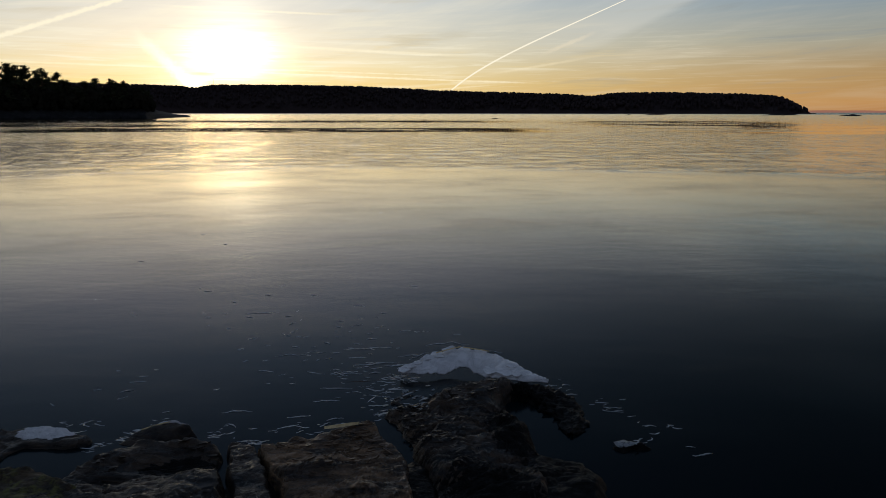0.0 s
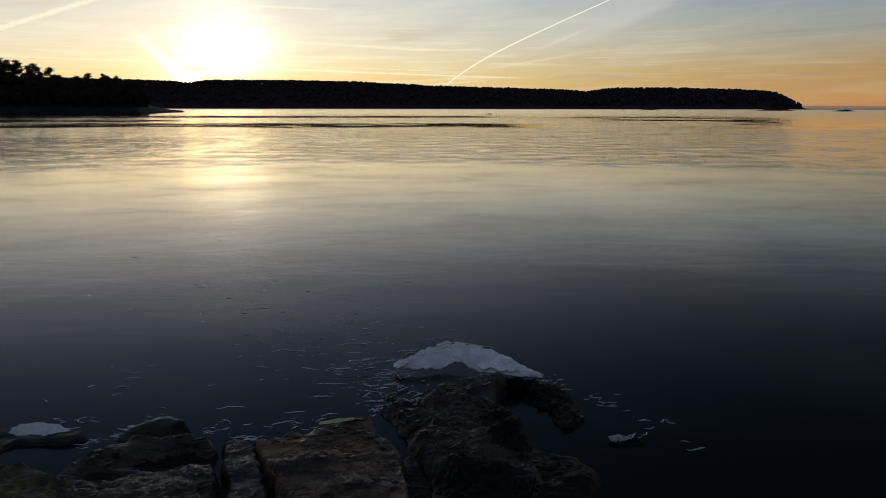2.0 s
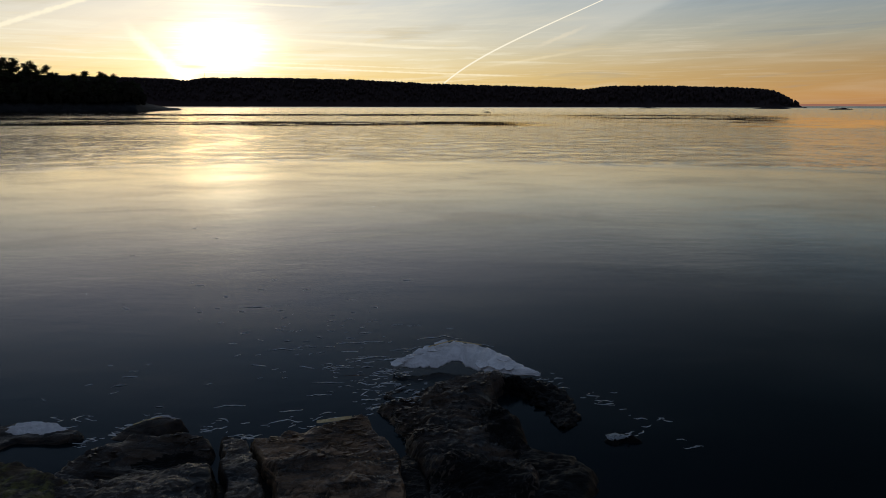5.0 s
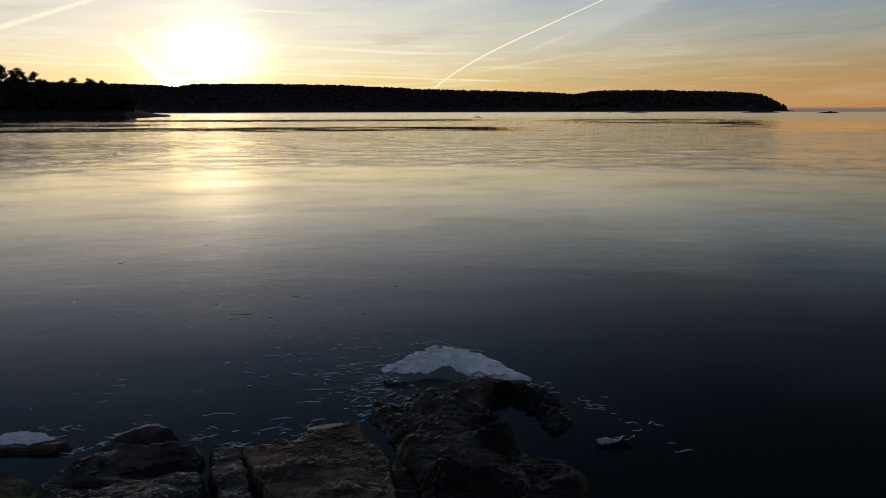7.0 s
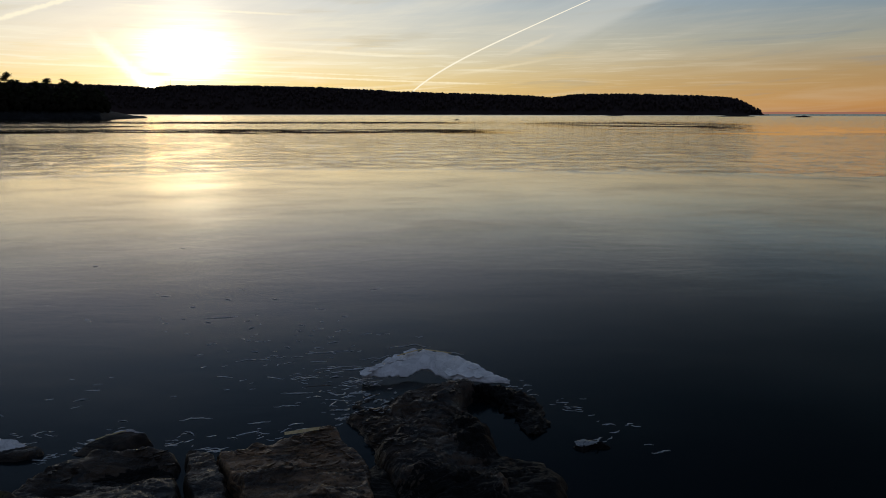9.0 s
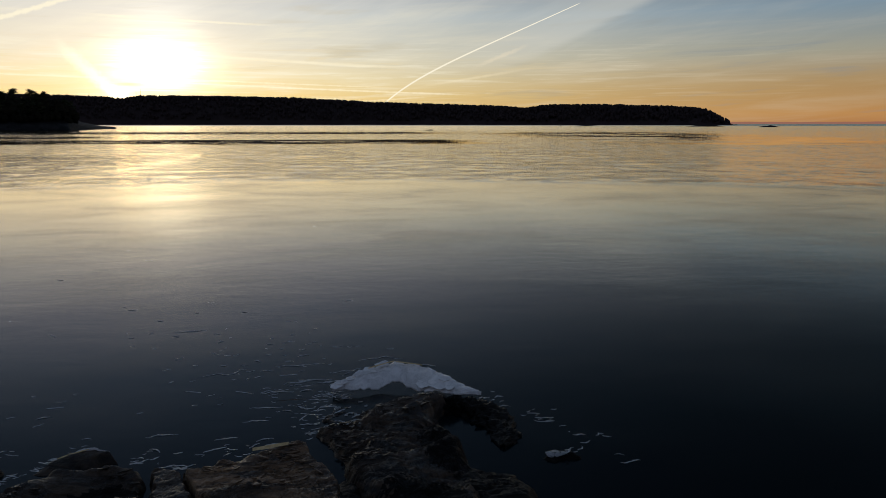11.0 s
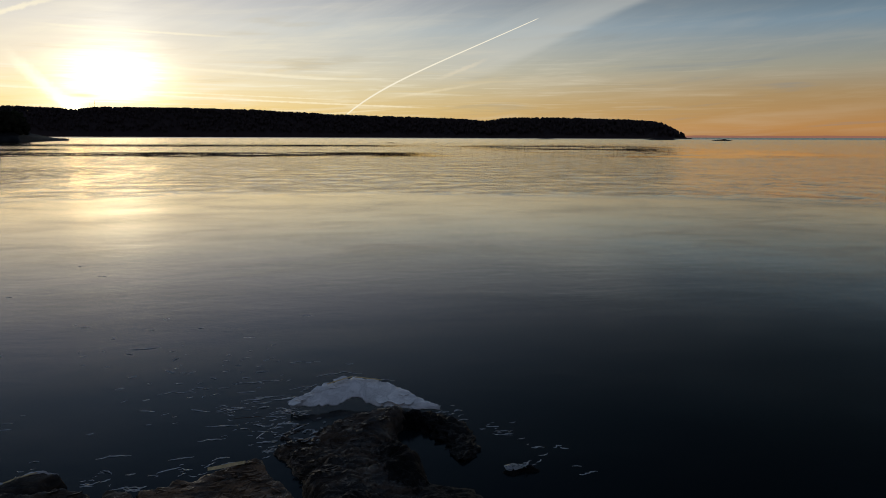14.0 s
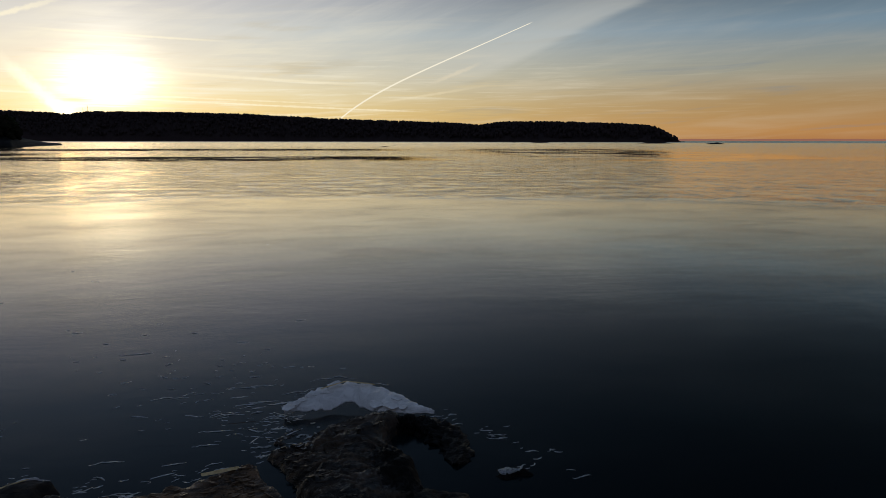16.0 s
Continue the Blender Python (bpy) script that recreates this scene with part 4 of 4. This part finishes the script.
def land(az, back):
    """Ground height of the headland, back metres behind its shore line."""
    top = np.interp(az, H_AZ, H_T)
    ridge = max(0.4, top * (1 + 100 / 1450) - TREE) if top > 12 else max(0.4, top - 5)
    rise = math.sin(min(1.0, max(0.0, back / 110.0)) * math.pi / 2) ** 0.8
    fall = max(0.0, back - 130.0) * 0.12
    return max(-3.0, 1.2 + (ridge - 1.2) * rise - fall + 1.0 * fbm(az * 0.8, back * 0.02, 2.0, 3)) if back > 0 else -2.0


def build_headland():
    azs = np.concatenate([np.linspace(-50, -30, 40), np.linspace(-29.8, 26.9, 420)])
    backs = [-6, 0, 3, 8, 16, 28, 45, 65, 90, 115, 150, 220, 320]
    verts, faces = [], []
    for b in backs:
        for a in azs:
            x, y = far_place(a, np.interp(a, H_AZ, H_D) + b + 5 * fbm(a * 1.5, 0, 0, 3))
            verts.append((x, y, land(a, b) if b >= 0 else -3))
    n = len(azs)
    for j in range(len(backs) - 1):
        for i in range(n - 1):
            faces.append((j * n + i, j * n + i + 1, (j + 1) * n + i + 1, (j + 1) * n + i))
    tagged(new("headland", mesh("headland", verts, faces, FOREST)), "long dark low headland across the bay", "headland", kind="structure")


build_headland()


def cone_tree(verts, faces, x, y, z, h, r, rnd):
    """A spruce seen from very far: three ragged tiers on a trunk."""
    for tier in range(3):
        z0, z1 = z + h * (0.12 + 0.26 * tier), z + h * (0.55 + 0.225 * tier)
        rr = r * (1 - 0.27 * tier)
        o = len(verts)
        for k in range(6):
            a = k * math.pi / 3 + rnd.random()
            q = rr * rnd.uniform(0.65, 1.2)
            verts.append((x + q * math.cos(a), y + q * math.sin(a), z0 - 0.06 * h * rnd.random()))
        verts.append((x + rnd.uniform(-0.1, 0.1) * r, y, z1))
        faces += [(o + k, o + (k + 1) % 6, o + 6) for k in range(6)]


def round_tree(verts, faces, x, y, z, h, r, rnd):
    """A pine or birch seen from very far: a ragged rounded crown."""
    o = len(verts)
    n = 7
    for lev, (f, q) in enumerate(((0.35, 0.55), (0.55, 1.0), (0.78, 0.85), (0.95, 0.4))):
        for k in range(n):
            a = 2 * math.pi * k / n + 0.4 * lev
            s = r * q * rnd.uniform(0.7, 1.25)
            verts.append((x + s * math.cos(a), y + s * math.sin(a), z + h * f * rnd.uniform(0.93, 1.07)))
    verts.append((x, y, z + h * rnd.uniform(0.96, 1.04)))
    for lev in range(3):
        for k in range(n):
            j = (k + 1) % n
            faces.append((o + lev * n + k, o + lev * n + j, o + (lev + 1) * n + j, o + (lev + 1) * n + k))
    faces += [(o + 3 * n + k, o + 3 * n + (k + 1) % n, o + 4 * n) for k in range(n)]


def build_forest():
    rnd = random.Random(7)
    verts, faces = [], []
    for _ in range(8000):
        az = rnd.uniform(-33, 26.4)
        top = np.interp(az, H_AZ, H_T)
        back = rnd.uniform(6, 150) if rnd.random() < 0.75 else rnd.uniform(85, 125)
        x, y = far_place(az, np.interp(az, H_AZ, H_D) + back + 5 * fbm(az * 1.5, 0, 0, 3))
        h = (TREE if top > 14 else max(3.0, top * 0.55)) * rnd.uniform(0.78, 1.06)
        z = land(az, back) - 0.8
        if rnd.random() < 0.6:
            cone_tree(verts, faces, x, y, z, h, h * rnd.uniform(0.16, 0.26), rnd)
        else:
            round_tree(verts, faces, x, y, z, h * 0.95, h * rnd.uniform(0.26, 0.4), rnd)
    tagged(new("far_forest", mesh("far_forest", verts, faces, FOREST)), "dense dark conifer forest covering the far headland", "forest", kind="stuff")


build_forest()


def mast(az, dist, foot, height):
    root = new("mast")
    x, y = far_place(az, dist)
    root.location = (x, y, foot)
    for k in range(3):
        a = 2 * math.pi * k / 3
        verts, faces = [], []
        for lev in range(2):
            w = 0.7 * (1 - 0.8 * lev)
            for q in range(4):
                b = math.pi / 2 * q
                verts.append((w * math.cos(a) + 0.12 * math.cos(b), w * math.sin(a) + 0.12 * math.sin(b), height * lev))
        faces = [(q, (q + 1) % 4, 4 + (q + 1) % 4, 4 + q) for q in range(4)] + [(4, 5, 6, 7)]
        part("mast_leg", mesh("mast_leg", verts, faces, STEEL, False), root)
    for lev in range(6):
        z = height * (lev + 0.5) / 6
        w = 0.7 * (1 - 0.8 * (lev + 0.5) / 6)
        verts = [(w * math.cos(2 * math.pi * k / 3) * s, w * math.sin(2 * math.pi * k / 3) * s, z + dz) for dz in (0, 0.2) for s in (1.0, 0.7) for k in range(3)]
        faces = [(k, (k + 1) % 3, 6 + (k + 1) % 3, 6 + k) for k in range(3)] + [(6 + k, 6 + (k + 1) % 3, 9 + (k + 1) % 3, 9 + k) for k in range(3)]
        part("mast_brace", mesh("mast_brace", verts, faces, STEEL, False), root)
    tagged(root, "slim steel lattice mast among trees on the ridge", "mast")


mast(-17.2, 1790, 56, 22)
mast(-17.5, 1795, 56, 17)


# ---- wooded point ----
POINT_TIP = -19.2                      # azimuth at which the point ends


def point_shore(az):
    return 315 + 34 * max(0.0, az + 22.0) + 3.0 * fbm(az * 0.7, 1.0, 0.0, 3)


def point_land(az, back):
    """Height of the point: a bare rock slope, then level wooded ground."""
    body = max(0.0, min(1.0, (POINT_TIP - az) / 3.6))
    body = 0.16 + 0.84 * body * body * (3 - 2 * body)
    if az > POINT_TIP:
        body *= max(0.0, 1 - (az - POINT_TIP) / 0.35)
    if back <= 0:
        return -1.2
    z = 4.6 * (1 - math.exp(-back / 9.0)) + 0.012 * back + 0.5 * fbm(az * 4.0, back * 0.12, 3.0, 5)
    return z * body - 0.25


def build_point():
    azs = np.concatenate([np.linspace(-75, -33, 60), np.linspace(-32.8, -18.8, 230)])
    backs = [-8, 0, 1, 2, 3.5, 5, 7, 9, 11, 14, 18, 24, 32, 45, 60, 90, 140]
    n = len(azs)
    verts = []
    for b in backs:
        for a in azs:
            x, y = far_place(a, point_shore(a) + b)
            verts.append((x, y, point_land(a, b)))
    faces = [(j * n + i, j * n + i + 1, (j + 1) * n + i + 1, (j + 1) * n + i) for j in range(len(backs) - 1) for i in range(n - 1)]
    tagged(new("wooded_point", mesh("wooded_point", verts, faces, FAR_ROCK)), "low bare rock point running out from the near shore", "shore", kind="structure")


build_point()


def pine_mesh(seed, h):
    """Trunk with limbs, and a crown of small needle tufts in uneven plates."""
    rnd = random.Random(seed)
    tv, tf, cv, cf = [], [], [], []

    def limb(a, b, r0, r1):
        a, b = Vector(a), Vector(b)
        side = (b - a).orthogonal().normalized()
        other = (b - a).normalized().cross(side)
        o = len(tv)
        for p_, r_ in ((a, r0), (b, r1)):
            for k in range(6):
                q = k * math.pi / 3
                tv.append(p_ + side * (r_ * math.cos(q)) + other * (r_ * math.sin(q)))
        for k in range(6):
            tf.append((o + k, o + (k + 1) % 6, o + 6 + (k + 1) % 6, o + 6 + k))

    lean = rnd.uniform(-0.06, 0.06) * h
    mid = (lean * 0.4, 0.0, h * 0.5)
    tip = (lean, 0.0, h * 0.96)
    limb((0, 0, -0.6), mid, h * 0.022, h * 0.016)
    limb(mid, tip, h * 0.016, h * 0.004)
    for k in range(22):
        f = 0.42 + 0.56 * (k / 21)
        a = rnd.uniform(0, 2 * math.pi)
        reach = h * rnd.uniform(0.15, 0.25) * (1.2 - 0.95 * max(0.0, f - 0.55) / 0.43)
        base = Vector((lean * f, 0, h * f * 0.96))
        end = base + Vector((math.cos(a) * reach, math.sin(a) * reach, h * rnd.uniform(0.0, 0.06)))
        limb(base, end, h * 0.007, h * 0.002)
        for _ in range(190):
            q = rnd.uniform(0.35, 1.1)
            c = base.lerp(end, q) + Vector((rnd.gauss(0, 0.036), rnd.gauss(0, 0.036), rnd.gauss(0.006, 0.016))) * h
            s = h * rnd.uniform(0.008, 0.019)
            o = len(cv)
            for _k in range(3):
                cv.append(c + Vector((rnd.gauss(0, 1), rnd.gauss(0, 1), rnd.gauss(0, 0.7))) * s)
            cf.append((o, o + 1, o + 2))
    return mesh("trunk", tv, tf, BARK), mesh("crown", cv, cf, NEEDLES, False)


def build_pines():
    rnd = random.Random(21)
    kinds = [pine_mesh(s, 10.0) for s in range(5)]
    firsts = {}
    # the pines that stand clear of the wood (azimuth, height), then the wood itself
    spots = [(-31.6, 26, 16.0), (-30.6, 30, 17.4), (-29.9, 24, 16.4), (-29.3, 26, 16.6), (-28.75, 30, 14.6), (-28.4, 24, 15.5), (-27.45, 26, 14.2), (-26.9, 28, 11.4), (-25.95, 26, 11.0),
             (-25.2, 24, 12.0), (-24.1, 26, 11.8), (-23.85, 30, 11.0), (-23.4, 26, 10.6), (-32.2, 30, 15.6), (-31.1, 34, 14.8), (-30.3, 36, 14.6), (-29.6, 34, 14.2), (-28.0, 34, 12.6), (-32.8, 28, 15.0)]
    for _ in range(70):
        spots.append((rnd.uniform(-33, -21.7), rnd.uniform(14, 50), rnd.uniform(6.5, 9.0)))
    for az, back, h in spots:
        k = rnd.randrange(5)
        x, y = far_place(az, point_shore(az) + back)
        m = Matrix.LocRotScale((x, y, point_land(az, back)), Euler((0, 0, rnd.uniform(0, 6.28))), (h / 10,) * 3)
        if k not in firsts:
            root = new("pine_tree")
            part("trunk", kinds[k][0], root)
            part("crown", kinds[k][1], root)
            root.matrix_world = m
            firsts[k] = tagged(root, "dark pine with a spreading ragged crown on the rocky point", "tree", "pines on the point")
        else:
            ob = copy_thing(firsts[k], m)
            ob.scale = (h / 10,) * 3


build_pines()


def build_thicket():
    rnd = random.Random(5)
    verts, faces = [], []
    for _ in range(1500):
        az = rnd.uniform(-40, -21.5)
        back = rnd.uniform(11, 60)
        h = rnd.uniform(6.0, 9.3) * min(1.0, 0.5 + 0.5 * (-21.2 - az) / 1.2)
        if back < 15:
            h *= rnd.uniform(0.4, 0.7)
        x, y = far_place(az, point_shore(az) + back)
        (cone_tree if rnd.random() < 0.3 else round_tree)(verts, faces, x, y, point_land(az, back) - 0.8, h, h * rnd.uniform(0.2, 0.36), rnd)
    tagged(new("thicket", mesh("thicket", verts, faces, THICKET, False)), "dense dark undergrowth and young trees on the point", "forest", kind="stuff")


build_thicket()


def skerry(az, dist, length, height, seed, label):
    x, y = far_place(az, dist)
    verts, faces = [], []
    nr, na = 8, 40
    for k in range(nr + 1):
        t = k / nr
        for i in range(na):
            a = 2 * math.pi * i / na
            q = t * (1 + 0.25 * noise.noise(Vector((math.cos(a) * 1.5, math.sin(a) * 1.5, seed))))
            z = height * (1 - t ** 1.6) * (0.65 + 0.6 * noise.noise(Vector((q * math.cos(a) * 2.5 + seed, q * math.sin(a) * 2, 1)))) - 0.25 * t
            verts.append((q * length / 2 * math.cos(a), q * length / 4 * math.sin(a), z))
    for k in range(nr):
        for i in range(na):
            j = (i + 1) % na
            faces.append((k * na + i, (k + 1) * na + i, (k + 1) * na + j, k * na + j))
    ob = new("skerry", mesh("skerry", verts, faces, FAR_ROCK))
    ob.location = (x, y, 0)
    tagged(ob, label, "skerry", "skerries in the bay")


skerry(4.1, 300, 4.6, 0.75, 1, "small bare skerry showing above the water")
skerry(16.1, 780, 30, 1.6, 2, "long low dark skerry before the headland")
skerry(14.2, 790, 5, 0.9, 3, "tiny dark skerry before the headland")
skerry(24.6, 720, 38, 2.2, 4, "long low dark skerry off the headland's tip")
skerry(29.0, 620, 22, 1.5, 5, "long low dark skerry in open water")


def build_far_coast():
    m = bpy.data.materials.new("hazy_coast")
    m.use_nodes = True
    g = Graph(m.node_tree)
    # haze put into a flat glowing colour; the strip is no light source
    e = g.node("ShaderNodeEmission")
    e.inputs[0].default_value, e.inputs[1].default_value = srgb(150, 104, 88), 1.0
    g.tree.links.new(e.outputs[0], g.node("ShaderNodeOutputMaterial").inputs[0])
    verts, faces = [], []
    for i in range(80):
        az = 20 + 35 * i / 79
        x, y = far_place(az, 4800)
        verts += [(x, y, -1), (x, y, 12 + 3 * noise.noise(Vector((az * 0.6, 0, 0))))]
        if i:
            faces.append((2 * i - 2, 2 * i, 2 * i + 1, 2 * i - 1))
    tagged(new("backdrop", mesh("backdrop", verts, faces, m, False)), "hazy mauve coast on the far horizon", "coast", kind="structure")


build_far_coast()
